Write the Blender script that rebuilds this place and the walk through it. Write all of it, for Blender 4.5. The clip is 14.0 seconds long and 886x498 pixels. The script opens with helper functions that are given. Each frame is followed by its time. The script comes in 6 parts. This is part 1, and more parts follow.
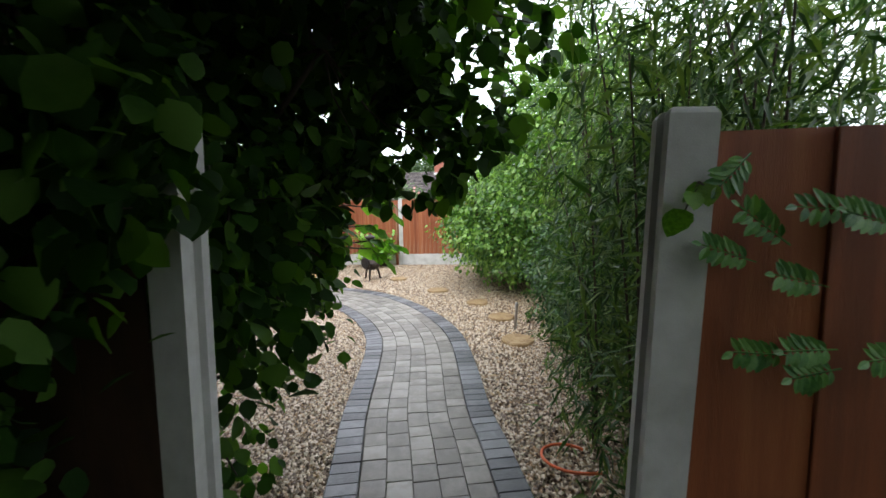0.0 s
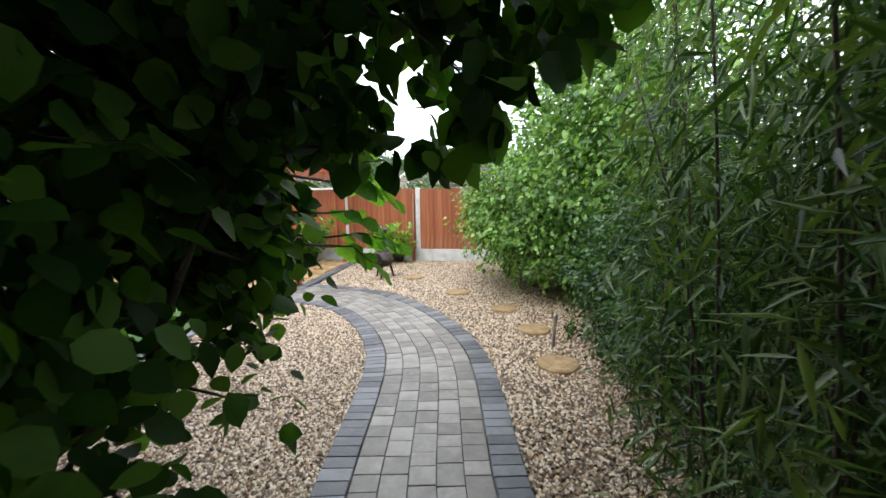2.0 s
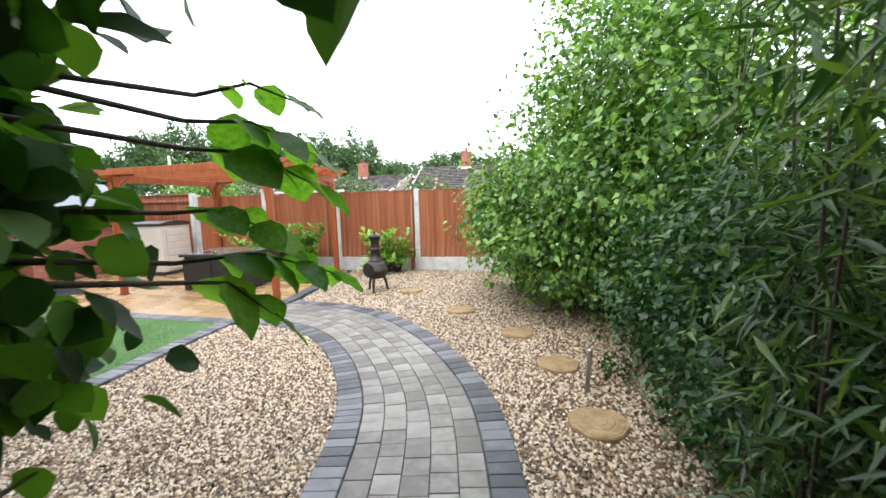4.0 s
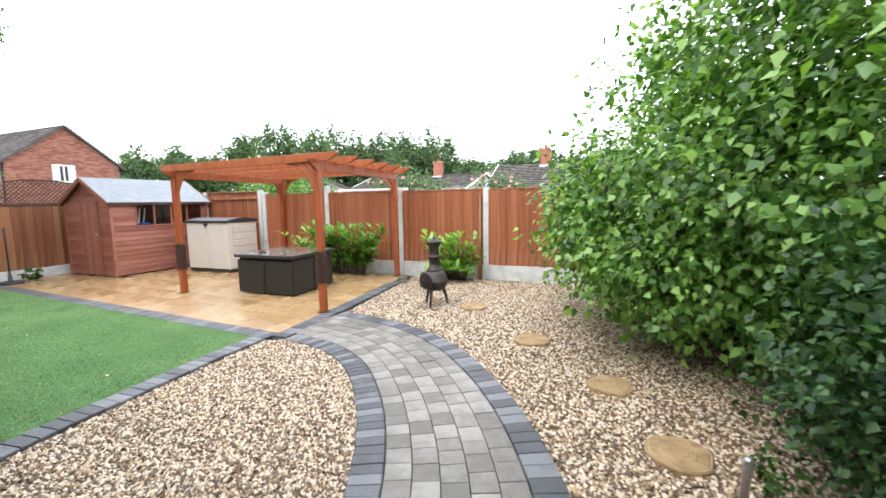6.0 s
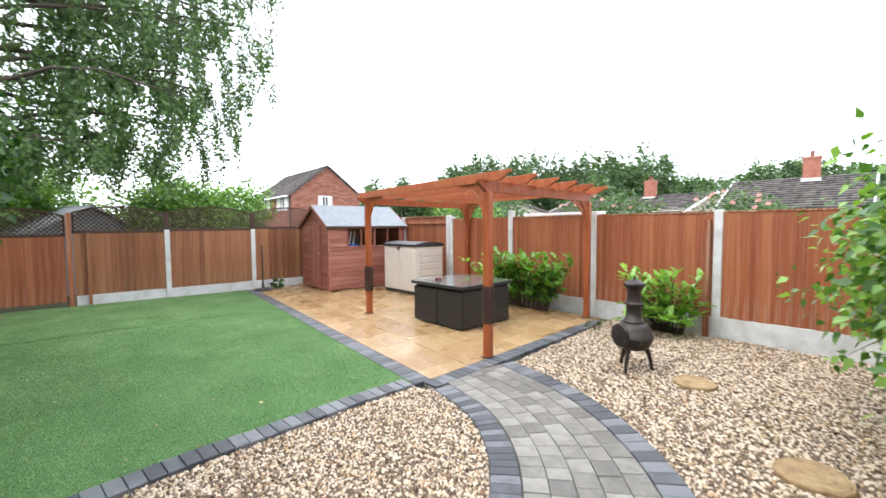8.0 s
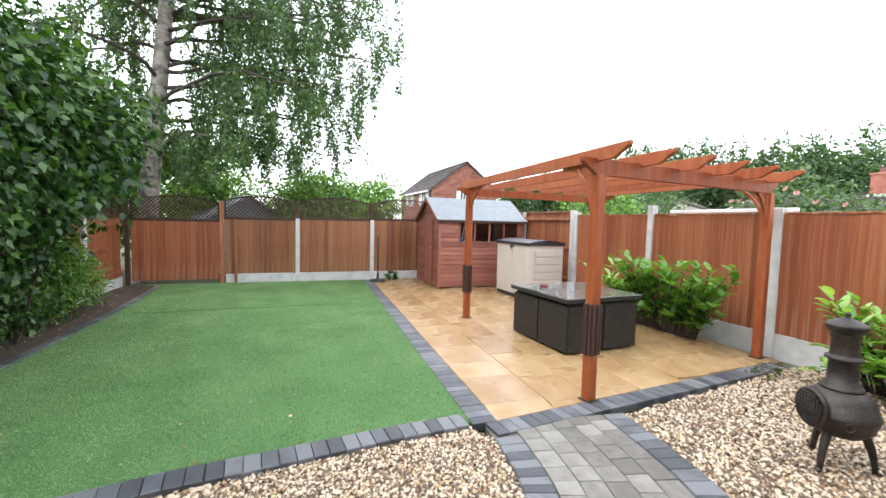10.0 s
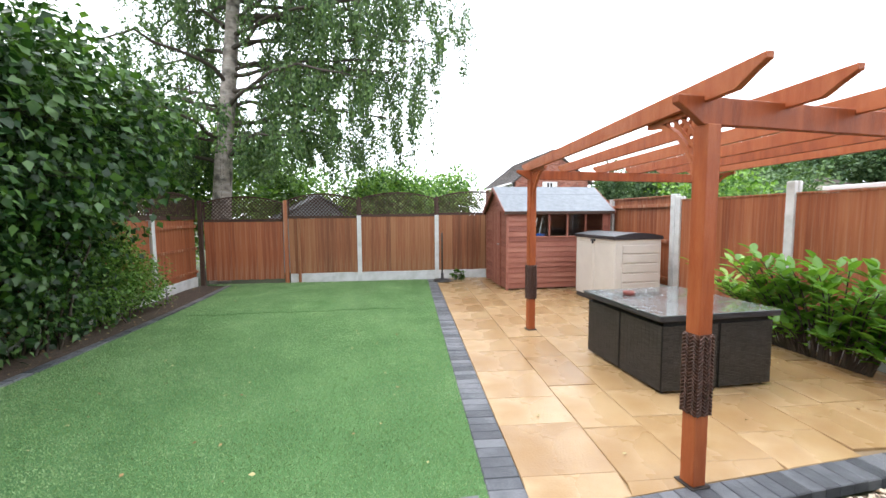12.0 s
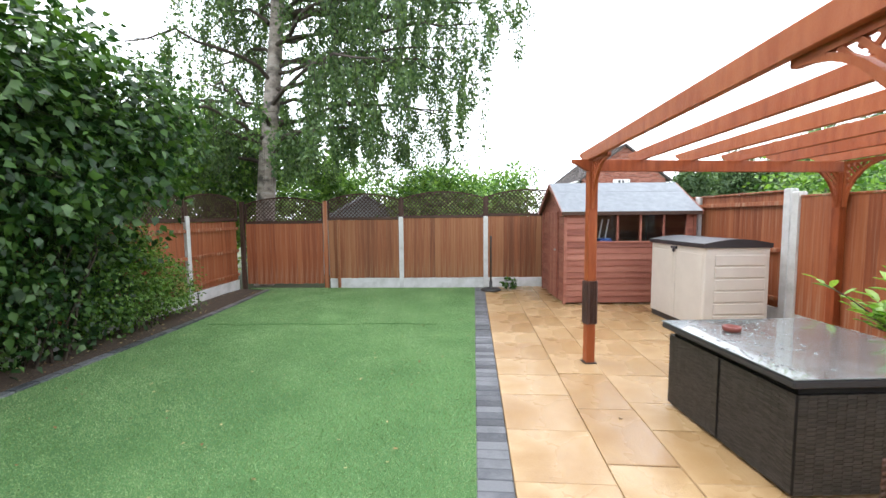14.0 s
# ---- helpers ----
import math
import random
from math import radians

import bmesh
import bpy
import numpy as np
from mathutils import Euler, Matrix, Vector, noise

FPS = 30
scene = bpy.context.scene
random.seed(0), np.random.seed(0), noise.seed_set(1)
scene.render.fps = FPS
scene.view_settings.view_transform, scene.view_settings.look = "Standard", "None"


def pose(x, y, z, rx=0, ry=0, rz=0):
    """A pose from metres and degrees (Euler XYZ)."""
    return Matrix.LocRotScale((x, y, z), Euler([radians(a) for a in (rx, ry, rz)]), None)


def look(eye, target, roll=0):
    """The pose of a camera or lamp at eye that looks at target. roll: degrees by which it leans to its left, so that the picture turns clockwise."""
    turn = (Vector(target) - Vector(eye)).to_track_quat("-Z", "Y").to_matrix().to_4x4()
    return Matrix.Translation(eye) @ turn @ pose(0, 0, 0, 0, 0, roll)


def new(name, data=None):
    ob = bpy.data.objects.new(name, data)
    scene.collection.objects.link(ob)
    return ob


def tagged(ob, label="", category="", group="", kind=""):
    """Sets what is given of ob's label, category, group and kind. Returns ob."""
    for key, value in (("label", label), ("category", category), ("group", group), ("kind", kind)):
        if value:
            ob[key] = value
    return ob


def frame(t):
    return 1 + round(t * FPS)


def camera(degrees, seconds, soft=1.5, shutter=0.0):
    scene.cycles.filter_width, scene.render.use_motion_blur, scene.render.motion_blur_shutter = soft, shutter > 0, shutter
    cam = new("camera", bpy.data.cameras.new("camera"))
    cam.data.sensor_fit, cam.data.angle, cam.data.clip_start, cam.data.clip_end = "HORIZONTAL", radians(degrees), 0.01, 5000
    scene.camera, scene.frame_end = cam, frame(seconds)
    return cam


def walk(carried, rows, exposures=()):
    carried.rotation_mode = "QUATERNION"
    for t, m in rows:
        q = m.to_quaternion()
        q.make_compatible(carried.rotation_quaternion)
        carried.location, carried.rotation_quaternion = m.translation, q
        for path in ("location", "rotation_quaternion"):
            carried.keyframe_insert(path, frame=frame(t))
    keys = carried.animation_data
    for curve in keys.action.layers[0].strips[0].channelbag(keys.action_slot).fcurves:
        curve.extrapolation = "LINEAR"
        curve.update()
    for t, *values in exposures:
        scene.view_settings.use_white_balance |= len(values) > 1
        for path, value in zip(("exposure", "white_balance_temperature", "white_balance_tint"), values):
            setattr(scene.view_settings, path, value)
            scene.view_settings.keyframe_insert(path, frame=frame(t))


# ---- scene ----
cam = camera(94.7, 14.0, shutter=0.3)
PATH = [
    (0, (1.326, 0.152, 1.699), (1.056, 2.120, 1.470), -1.3),
    (0.5, (1.345, 0.406, 1.657), (1.039, 2.371, 1.444), -1.2),
    (1, (1.352, 0.685, 1.633), (1.018, 2.643, 1.397), -1.1),
    (1.5, (1.273, 0.972, 1.599), (0.908, 2.924, 1.357), -0.5),
    (2, (1.194, 1.211, 1.603), (0.819, 3.158, 1.346), -0.9),
    (2.5, (1.152, 1.438, 1.604), (0.761, 3.382, 1.345), -1.6),
    (2.7, (1.146, 1.542, 1.595), (0.755, 3.488, 1.345), -1.7),
    (4.8, (1.049, 2.714, 1.534), (0.608, 4.651, 1.304), -1.0),
    (5, (1.049, 2.819, 1.537), (0.567, 4.747, 1.311), -1.0),
    (5.5, (1.019, 3.06, 1.539), (0.414, 4.953, 1.318), -0.7),
    (6, (0.921, 3.346, 1.566), (0.169, 5.184, 1.333), -0.8),
    (6.5, (0.832, 3.602, 1.561), (-0.09, 5.363, 1.341), -0.7),
    (7, (0.773, 3.92, 1.584), (-0.376, 5.544, 1.382), -0.7),
    (7.5, (0.674, 4.159, 1.602), (-0.651, 5.648, 1.435), -0.7),
    (8, (0.55, 4.409, 1.61), (-0.973, 5.7, 1.5), -0.4),
    (8.5, (0.469, 4.722, 1.592), (-1.194, 5.829, 1.509), 0.1),
    (9, (0.392, 5.031, 1.584), (-1.385, 5.943, 1.49), 0.6),
    (9.2, (0.348, 5.128, 1.596), (-1.452, 5.989, 1.497), 0.8),
    (11.3, (-0.548, 6.063, 1.539), (-2.495, 6.49, 1.375), -0.3),
    (11.5, (-0.612, 6.151, 1.54), (-2.571, 6.525, 1.381), -0.9),
    (12, (-0.852, 6.297, 1.542), (-2.827, 6.576, 1.383), -0.4),
    (12.5, (-1.064, 6.461, 1.544), (-3.047, 6.663, 1.377), -0.4),
    (13, (-1.322, 6.646, 1.525), (-3.314, 6.722, 1.365), -0.3),
    (13.5, (-1.559, 6.707, 1.516), (-3.553, 6.714, 1.357), -0.4),
    (14, (-1.808, 6.756, 1.561), (-3.802, 6.724, 1.406), -0.5),
]
walk(cam, [(t, look(eye, target, roll)) for t, eye, target, roll in PATH],
     exposures=[(0, 0.15), (1.0, 0.22), (2.5, 0.22), (5.0, 0.42), (7.5, 0.35), (9.0, 0.32), (14.0, 0.32)])

# ---------------------------------------------------------------- world and light
world = bpy.data.worlds.new("overcast_sky")
scene.world = world
world.use_nodes = True
wn = world.node_tree
wn.nodes.clear()
w_out = wn.nodes.new("ShaderNodeOutputWorld")
w_bg = wn.nodes.new("ShaderNodeBackground")
w_sky = wn.nodes.new("ShaderNodeTexSky")
w_sky.sky_type = "NISHITA"
w_sky.sun_disc = False
w_sky.sun_elevation = radians(48)
w_sky.sun_rotation = radians(200)
w_noise = wn.nodes.new("ShaderNodeTexNoise")
w_noise.inputs["Scale"].default_value = 2.2
w_noise.inputs["Detail"].default_value = 5
w_ramp = wn.nodes.new("ShaderNodeValToRGB")
w_ramp.color_ramp.elements[0].position = 0.3
w_ramp.color_ramp.elements[0].color = (19.6, 20.8, 23.0, 1)
w_ramp.color_ramp.elements[1].position = 0.7
w_ramp.color_ramp.elements[1].color = (25.4, 26.4, 28.4, 1)
w_mix = wn.nodes.new("ShaderNodeMix")
w_mix.data_type = "RGBA"
w_mix.inputs[0].default_value = 0.88
wn.links.new(w_noise.outputs["Fac"], w_ramp.inputs["Fac"])
wn.links.new(w_sky.outputs["Color"], w_mix.inputs[6])
wn.links.new(w_ramp.outputs["Color"], w_mix.inputs[7])
wn.links.new(w_mix.outputs[2], w_bg.inputs["Color"])
w_bg.inputs["Strength"].default_value = 0.12
wn.links.new(w_bg.outputs["Background"], w_out.inputs["Surface"])

sun_data = bpy.data.lights.new("sun", "SUN")
sun_data.energy = 1.4
sun_data.angle = radians(25)
sun_data.color = (1.0, 0.97, 0.94)
sun = new("sun", sun_data)
sun.matrix_world = look((0, 0, 30), (6, 16, 5))

# ---------------------------------------------------------------- materials
rnd = random.Random(7)
nrs = np.random.RandomState(11)


def material(name, colours, scale=6.0, rough=0.7, bump=0.2, bump_scale=60.0, stretch=(1, 1, 1), metal=0.0,
             vary=0.0, per="object", spec=0.5, stain=None, translucent=0.0, rough_vary=0.0, coat=0.0, patches=False):
    """A surface with grain, larger patches and a tone that changes from piece to piece."""
    m = bpy.data.materials.new(name)
    m.use_nodes = True
    nt = m.node_tree
    nt.nodes.clear()
    out = nt.nodes.new("ShaderNodeOutputMaterial")
    bs = nt.nodes.new("ShaderNodeBsdfPrincipled")
    geo = nt.nodes.new("ShaderNodeTexCoord")
    mp = nt.nodes.new("ShaderNodeMapping")
    mp.inputs["Scale"].default_value = stretch
    nt.links.new(geo.outputs["Object"], mp.inputs["Vector"])
    info = nt.nodes.new("ShaderNodeObjectInfo")
    isl = nt.nodes.new("ShaderNodeNewGeometry")
    rand_out = info.outputs["Random"] if per == "object" else isl.outputs["Random Per Island"]
    n1 = nt.nodes.new("ShaderNodeTexNoise")
    n1.noise_dimensions = "4D"
    n1.inputs["Scale"].default_value = scale
    n1.inputs["Detail"].default_value = 6
    n1.inputs["Roughness"].default_value = 0.65
    nt.links.new(mp.outputs["Vector"], n1.inputs["Vector"])
    wm = nt.nodes.new("ShaderNodeMath")
    wm.operation = "MULTIPLY"
    wm.inputs[1].default_value = 37.0
    nt.links.new(rand_out, wm.inputs[0])
    if not patches:
        nt.links.new(wm.outputs[0], n1.inputs["W"])
    ramp = nt.nodes.new("ShaderNodeValToRGB")
    els = ramp.color_ramp.elements
    els[0].position, els[1].position = 0.28, 0.72
    els[0].color = (*colours[0], 1)
    els[1].color = (*colours[-1], 1)
    for i, c in enumerate(colours[1:-1]):
        e = els.new(0.28 + 0.44 * (i + 1) / (len(colours) - 1))
        e.color = (*c, 1)
    fac = n1.outputs["Fac"]
    if vary > 0:
        ma = nt.nodes.new("ShaderNodeMath")
        ma.operation = "MULTIPLY_ADD"
        ma.inputs[1].default_value = vary
        nt.links.new(rand_out, ma.inputs[0])
        sub = nt.nodes.new("ShaderNodeMath")
        sub.operation = "SUBTRACT"
        sub.inputs[1].default_value = vary / 2
        nt.links.new(fac, sub.inputs[0])
        nt.links.new(sub.outputs[0], ma.inputs[2])
        fac = ma.outputs[0]
    nt.links.new(fac, ramp.inputs["Fac"])
    col = ramp.outputs["Color"]
    if stain:
        s_col, amount, s_scale = stain
        n3 = nt.nodes.new("ShaderNodeTexNoise")
        n3.inputs["Scale"].default_value = s_scale
        n3.inputs["Detail"].default_value = 4
        nt.links.new(mp.outputs["Vector"] if stretch[0] > 3 else geo.outputs["Object"], n3.inputs["Vector"])
        r3 = nt.nodes.new("ShaderNodeValToRGB")
        r3.color_ramp.elements[0].position, r3.color_ramp.elements[1].position = 0.5, 0.68
        r3.color_ramp.elements[0].color = (0, 0, 0, 1)
        r3.color_ramp.elements[1].color = (amount, amount, amount, 1)
        nt.links.new(n3.outputs["Fac"], r3.inputs["Fac"])
        mx = nt.nodes.new("ShaderNodeMix")
        mx.data_type = "RGBA"
        nt.links.new(r3.outputs["Color"], mx.inputs[0])
        nt.links.new(col, mx.inputs[6])
        mx.inputs[7].default_value = (*s_col, 1)
        col = mx.outputs[2]
    nt.links.new(col, bs.inputs["Base Color"])
    bs.inputs["Roughness"].default_value = rough
    bs.inputs["Metallic"].default_value = metal
    bs.inputs["Specular IOR Level"].default_value = spec
    bs.inputs["Coat Weight"].default_value = coat
    if rough_vary > 0:
        n4 = nt.nodes.new("ShaderNodeTexNoise")
        n4.inputs["Scale"].default_value = 1.7
        n4.inputs["Detail"].default_value = 4
        nt.links.new(geo.outputs["Object"], n4.inputs["Vector"])
        mr = nt.nodes.new("ShaderNodeMapRange")
        mr.inputs["From Min"].default_value, mr.inputs["From Max"].default_value = 0.35, 0.65
        mr.inputs["To Min"].default_value, mr.inputs["To Max"].default_value = rough - rough_vary, rough + rough_vary
        nt.links.new(n4.outputs["Fac"], mr.inputs["Value"])
        nt.links.new(mr.outputs["Result"], bs.inputs["Roughness"])
    if bump > 0:
        n2 = nt.nodes.new("ShaderNodeTexNoise")
        n2.inputs["Scale"].default_value = bump_scale
        n2.inputs["Detail"].default_value = 5
        nt.links.new(mp.outputs["Vector"], n2.inputs["Vector"])
        bp = nt.nodes.new("ShaderNodeBump")
        bp.inputs["Strength"].default_value = bump
        bp.inputs["Distance"].default_value = 0.01
        nt.links.new(n2.outputs["Fac"], bp.inputs["Height"])
        nt.links.new(bp.outputs["Normal"], bs.inputs["Normal"])
    if translucent > 0:
        tr = nt.nodes.new("ShaderNodeBsdfTranslucent")
        bright = nt.nodes.new("ShaderNodeMix")
        bright.data_type = "RGBA"
        bright.blend_type = "MULTIPLY"
        bright.inputs[0].default_value = 1.0
        bright.inputs[7].default_value = (1.5, 1.6, 0.5, 1)
        nt.links.new(col, bright.inputs[6])
        nt.links.new(bright.outputs[2], tr.inputs["Color"])
        sh = nt.nodes.new("ShaderNodeMixShader")
        sh.inputs[0].default_value = translucent
        nt.links.new(bs.outputs[0], sh.inputs[1])
        nt.links.new(tr.outputs[0], sh.inputs[2])
        nt.links.new(sh.outputs[0], out.inputs["Surface"])
    else:
        nt.links.new(bs.outputs[0], out.inputs["Surface"])
    return m


M = {}
M["fence_red"] = material("fence_red_brown_stain", [(0.21, 0.054, 0.018), (0.305, 0.088, 0.031), (0.38, 0.133, 0.054)], 3, 0.62, 0.3, 90, (9, 9, 0.25), vary=0.28, stain=((0.52, 0.36, 0.25), 0.55, 2.2))
M["fence_olive"] = material("fence_weathered_stain", [(0.145, 0.047, 0.018), (0.24, 0.083, 0.032), (0.30, 0.13, 0.056)], 3, 0.7, 0.35, 90, (9, 9, 0.25), vary=0.4, stain=((0.37, 0.25, 0.14), 0.6, 2.0))
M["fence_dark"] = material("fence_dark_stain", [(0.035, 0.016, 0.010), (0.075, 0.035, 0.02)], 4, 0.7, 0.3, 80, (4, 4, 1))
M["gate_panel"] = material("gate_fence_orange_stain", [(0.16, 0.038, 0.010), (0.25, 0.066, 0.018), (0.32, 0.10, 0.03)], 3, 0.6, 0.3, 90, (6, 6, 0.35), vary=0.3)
M["concrete"] = material("precast_concrete", [(0.47, 0.47, 0.455), (0.60, 0.60, 0.585), (0.70, 0.70, 0.685)], 5, 0.85, 0.12, 220, stain=((0.38, 0.39, 0.35), 0.45, 4))
M["cedar"] = material("pergola_red_stain", [(0.20, 0.042, 0.011), (0.31, 0.073, 0.021), (0.39, 0.115, 0.040)], 3, 0.5, 0.3, 80, (5, 5, 0.8), vary=0.3, spec=0.4)
M["shed_wood"] = material("shed_cladding_stain", [(0.20, 0.062, 0.04), (0.29, 0.10, 0.066), (0.36, 0.145, 0.10)], 3, 0.6, 0.3, 90, (1, 0.5, 5), vary=0.35)
M["felt"] = material("roofing_felt", [(0.20, 0.22, 0.24), (0.30, 0.32, 0.345)], 8, 0.8, 0.5, 220)
M["paver"] = material("grey_paver", [(0.112, 0.103, 0.090), (0.182, 0.170, 0.151), (0.268, 0.252, 0.227)], 11, 0.38, 0.4, 140, vary=0.5, rough_vary=0.12, stain=((0.16, 0.148, 0.120), 0.45, 3))
M["charcoal"] = material("charcoal_block", [(0.050, 0.054, 0.063), (0.082, 0.088, 0.101), (0.150, 0.156, 0.170)], 7, 0.38, 0.4, 140, vary=0.75, rough_vary=0.12)
M["sandstone"] = material("wet_buff_slab", [(0.30, 0.178, 0.080), (0.365, 0.232, 0.110), (0.435, 0.295, 0.155)], 2.2, 0.28, 0.22, 60, vary=0.4, rough_vary=0.17, stain=((0.27, 0.145, 0.042), 0.5, 2.6))
M["joint"] = material("jointing_sand", [(0.10, 0.09, 0.075), (0.17, 0.15, 0.12)], 30, 0.9, 0.5, 200)
M["slab_joint"] = material("slab_mortar", [(0.20, 0.14, 0.075), (0.28, 0.2, 0.115)], 30, 0.9, 0.5, 200)
M["gravel_base"] = material("gravel_bed", [(0.18, 0.125, 0.08), (0.32, 0.235, 0.155), (0.45, 0.36, 0.26)], 60, 0.85, 1.0, 90)
M["pebble"] = material("gravel_stone", [(0.12, 0.078, 0.050), (0.26, 0.165, 0.092), (0.42, 0.27, 0.140), (0.49, 0.365, 0.23), (0.60, 0.50, 0.38)], 20, 0.55, 0.1, 200, vary=1.35, per="island")
M["turf"] = material("turf_backing", [(0.06, 0.15, 0.045), (0.10, 0.22, 0.07)], 1.3, 0.9, 0.8, 200, patches=True)
M["blade"] = material("turf_blade", [(0.138, 0.248, 0.080), (0.252, 0.392, 0.155), (0.375, 0.512, 0.250)], 1.5, 0.45, 0, vary=0.30, per="island", spec=0.45, patches=True)
M["soil"] = material("bark_mulch", [(0.03, 0.022, 0.015), (0.075, 0.05, 0.035), (0.14, 0.10, 0.07)], 30, 0.9, 1.0, 60)
M["earth"] = material("rough_ground", [(0.05, 0.06, 0.025), (0.09, 0.10, 0.045)], 0.5, 0.95, 0.5, 8)
M["resin"] = material("beige_resin", [(0.59, 0.54, 0.485), (0.67, 0.62, 0.56)], 3, 0.45, 0.12, 200)
M["lid"] = material("dark_resin", [(0.022, 0.022, 0.026), (0.045, 0.044, 0.05)], 5, 0.4, 0.15, 200)
M["rattan"] = material("black_rattan", [(0.020, 0.018, 0.017), (0.045, 0.041, 0.038)], 40, 0.45, 0.2, 200, vary=0.6, per="island")
M["rattan_core"] = material("rattan_shadow_gap", [(0.010, 0.009, 0.009), (0.016, 0.014, 0.014)], 10, 0.7, 0.1)
M["iron"] = material("cast_iron", [(0.022, 0.020, 0.020), (0.05, 0.042, 0.038), (0.085, 0.065, 0.052)], 8, 0.5, 0.4, 90, metal=0.6)
# Darkened base colour: the shade of the gateway tree is partly put in.
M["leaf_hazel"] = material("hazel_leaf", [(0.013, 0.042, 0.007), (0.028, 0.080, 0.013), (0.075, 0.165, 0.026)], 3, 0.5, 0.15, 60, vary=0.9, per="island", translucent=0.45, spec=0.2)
# Brighter copy of hazel_leaf; the backlight on the near sprays is put into colour.
M["leaf_lit"] = material("backlit_hazel_leaf", [(0.045, 0.125, 0.016), (0.085, 0.205, 0.028), (0.15, 0.30, 0.05)], 9, 0.45, 0.3, 60, vary=0.5, translucent=0.55, spec=0.3)
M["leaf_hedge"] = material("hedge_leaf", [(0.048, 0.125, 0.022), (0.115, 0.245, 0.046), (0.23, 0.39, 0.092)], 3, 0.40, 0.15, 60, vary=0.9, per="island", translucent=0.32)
# Darker copy of hedge_leaf: shade in the south shrubs is put into its colour.
M["leaf_hedge_shaded"] = material("hedge_leaf_shaded", [(0.014, 0.046, 0.012), (0.033, 0.088, 0.022), (0.085, 0.17, 0.042)], 3, 0.40, 0.15, 60, vary=0.9, per="island", translucent=0.28)
M["leaf_dark"] = material("viburnum_leaf", [(0.014, 0.048, 0.014), (0.030, 0.085, 0.024), (0.070, 0.145, 0.045)], 3, 0.36, 0.15, 60, vary=0.9, per="island", translucent=0.2, spec=0.35)
M["leaf_bamboo"] = material("bamboo_leaf", [(0.022, 0.062, 0.015), (0.045, 0.110, 0.026), (0.12, 0.19, 0.055)], 3, 0.42, 0.1, 60, vary=1.0, per="island", translucent=0.28)
M["leaf_laurel"] = material("laurel_leaf", [(0.14, 0.29, 0.062), (0.24, 0.43, 0.11), (0.37, 0.56, 0.19)], 3, 0.22, 0.1, 60, vary=0.8, translucent=0.35)
M["leaf_birch"] = material("birch_leaf", [(0.034, 0.078, 0.024), (0.066, 0.128, 0.040), (0.12, 0.20, 0.068)], 3, 0.45, 0, vary=0.9, per="island", translucent=0.3)
M["leaf_lime"] = material("lime_green_leaf", [(0.07, 0.15, 0.03), (0.12, 0.235, 0.05), (0.19, 0.33, 0.08)], 3, 0.5, 0, vary=0.9, per="island", translucent=0.35)
M["leaf_far"] = material("woodland_leaf", [(0.045, 0.095, 0.04), (0.08, 0.145, 0.06), (0.13, 0.205, 0.09)], 0.3, 0.6, 0, vary=0.8, per="island", translucent=0.25)
M["bark"] = material("shrub_bark", [(0.04, 0.03, 0.022), (0.085, 0.065, 0.048)], 20, 0.85, 0.5, 60)
M["birch_bark"] = material("birch_bark", [(0.13, 0.105, 0.085), (0.34, 0.29, 0.25), (0.5, 0.46, 0.42)], 3, 0.75, 0.6, 30, (1.5, 1.5, 3), stain=((0.05, 0.045, 0.04), 0.85, 5))
M["brick"] = material("red_brick", [(0.22, 0.075, 0.05), (0.33, 0.12, 0.08), (0.40, 0.17, 0.12)], 3, 0.85, 0.3, 30, vary=0.6, per="island")
M["mortar"] = material("mortar", [(0.30, 0.26, 0.22), (0.38, 0.34, 0.3)], 8, 0.9, 0.3)
M["tile"] = material("concrete_roof_tile", [(0.055, 0.047, 0.045), (0.095, 0.08, 0.076), (0.14, 0.12, 0.11)], 3, 0.8, 0.4, 20, vary=0.6, per="island")
M["upvc"] = material("white_upvc", [(0.78, 0.79, 0.8), (0.84, 0.84, 0.84)], 3, 0.35, 0.0)
M["render_wall"] = material("cream_render", [(0.55, 0.5, 0.42), (0.62, 0.57, 0.5)], 3, 0.9, 0.3, 40)
M["log"] = material("stepping_disc_top", [(0.24, 0.155, 0.07), (0.33, 0.225, 0.11), (0.41, 0.30, 0.17)], 9, 0.75, 0.5, 60, stain=((0.18, 0.10, 0.05), 0.6, 12))
M["steel"] = material("galvanised_steel", [(0.35, 0.35, 0.36), (0.5, 0.5, 0.5)], 12, 0.4, 0.1, 80, metal=0.9)
M["hose"] = material("orange_hose", [(0.62, 0.10, 0.03), (0.72, 0.15, 0.05)], 8, 0.4, 0.0)
M["terracotta"] = material("red_brown_ashtray", [(0.16, 0.035, 0.025), (0.22, 0.05, 0.035)], 8, 0.4, 0.0)
M["black_plastic"] = material("black_plastic", [(0.015, 0.015, 0.016), (0.03, 0.03, 0.03)], 8, 0.4, 0.05)
M["blue_plastic"] = material("blue_plastic", [(0.02, 0.09, 0.45), (0.03, 0.13, 0.55)], 8, 0.4, 0.0)
M["shed_dark"] = material("shed_inner_boards", [(0.10, 0.065, 0.04), (0.16, 0.11, 0.07)], 4, 0.8, 0.2, 60, (1, 1, 4))
M["willow"] = material("brown_willow_screen", [(0.045, 0.018, 0.012), (0.085, 0.035, 0.022)], 20, 0.5, 0.2, 80, vary=0.6, per="island")
M["plaster_white"] = material("white_paint", [(0.74, 0.74, 0.72), (0.8, 0.8, 0.79)], 4, 0.6, 0.1)
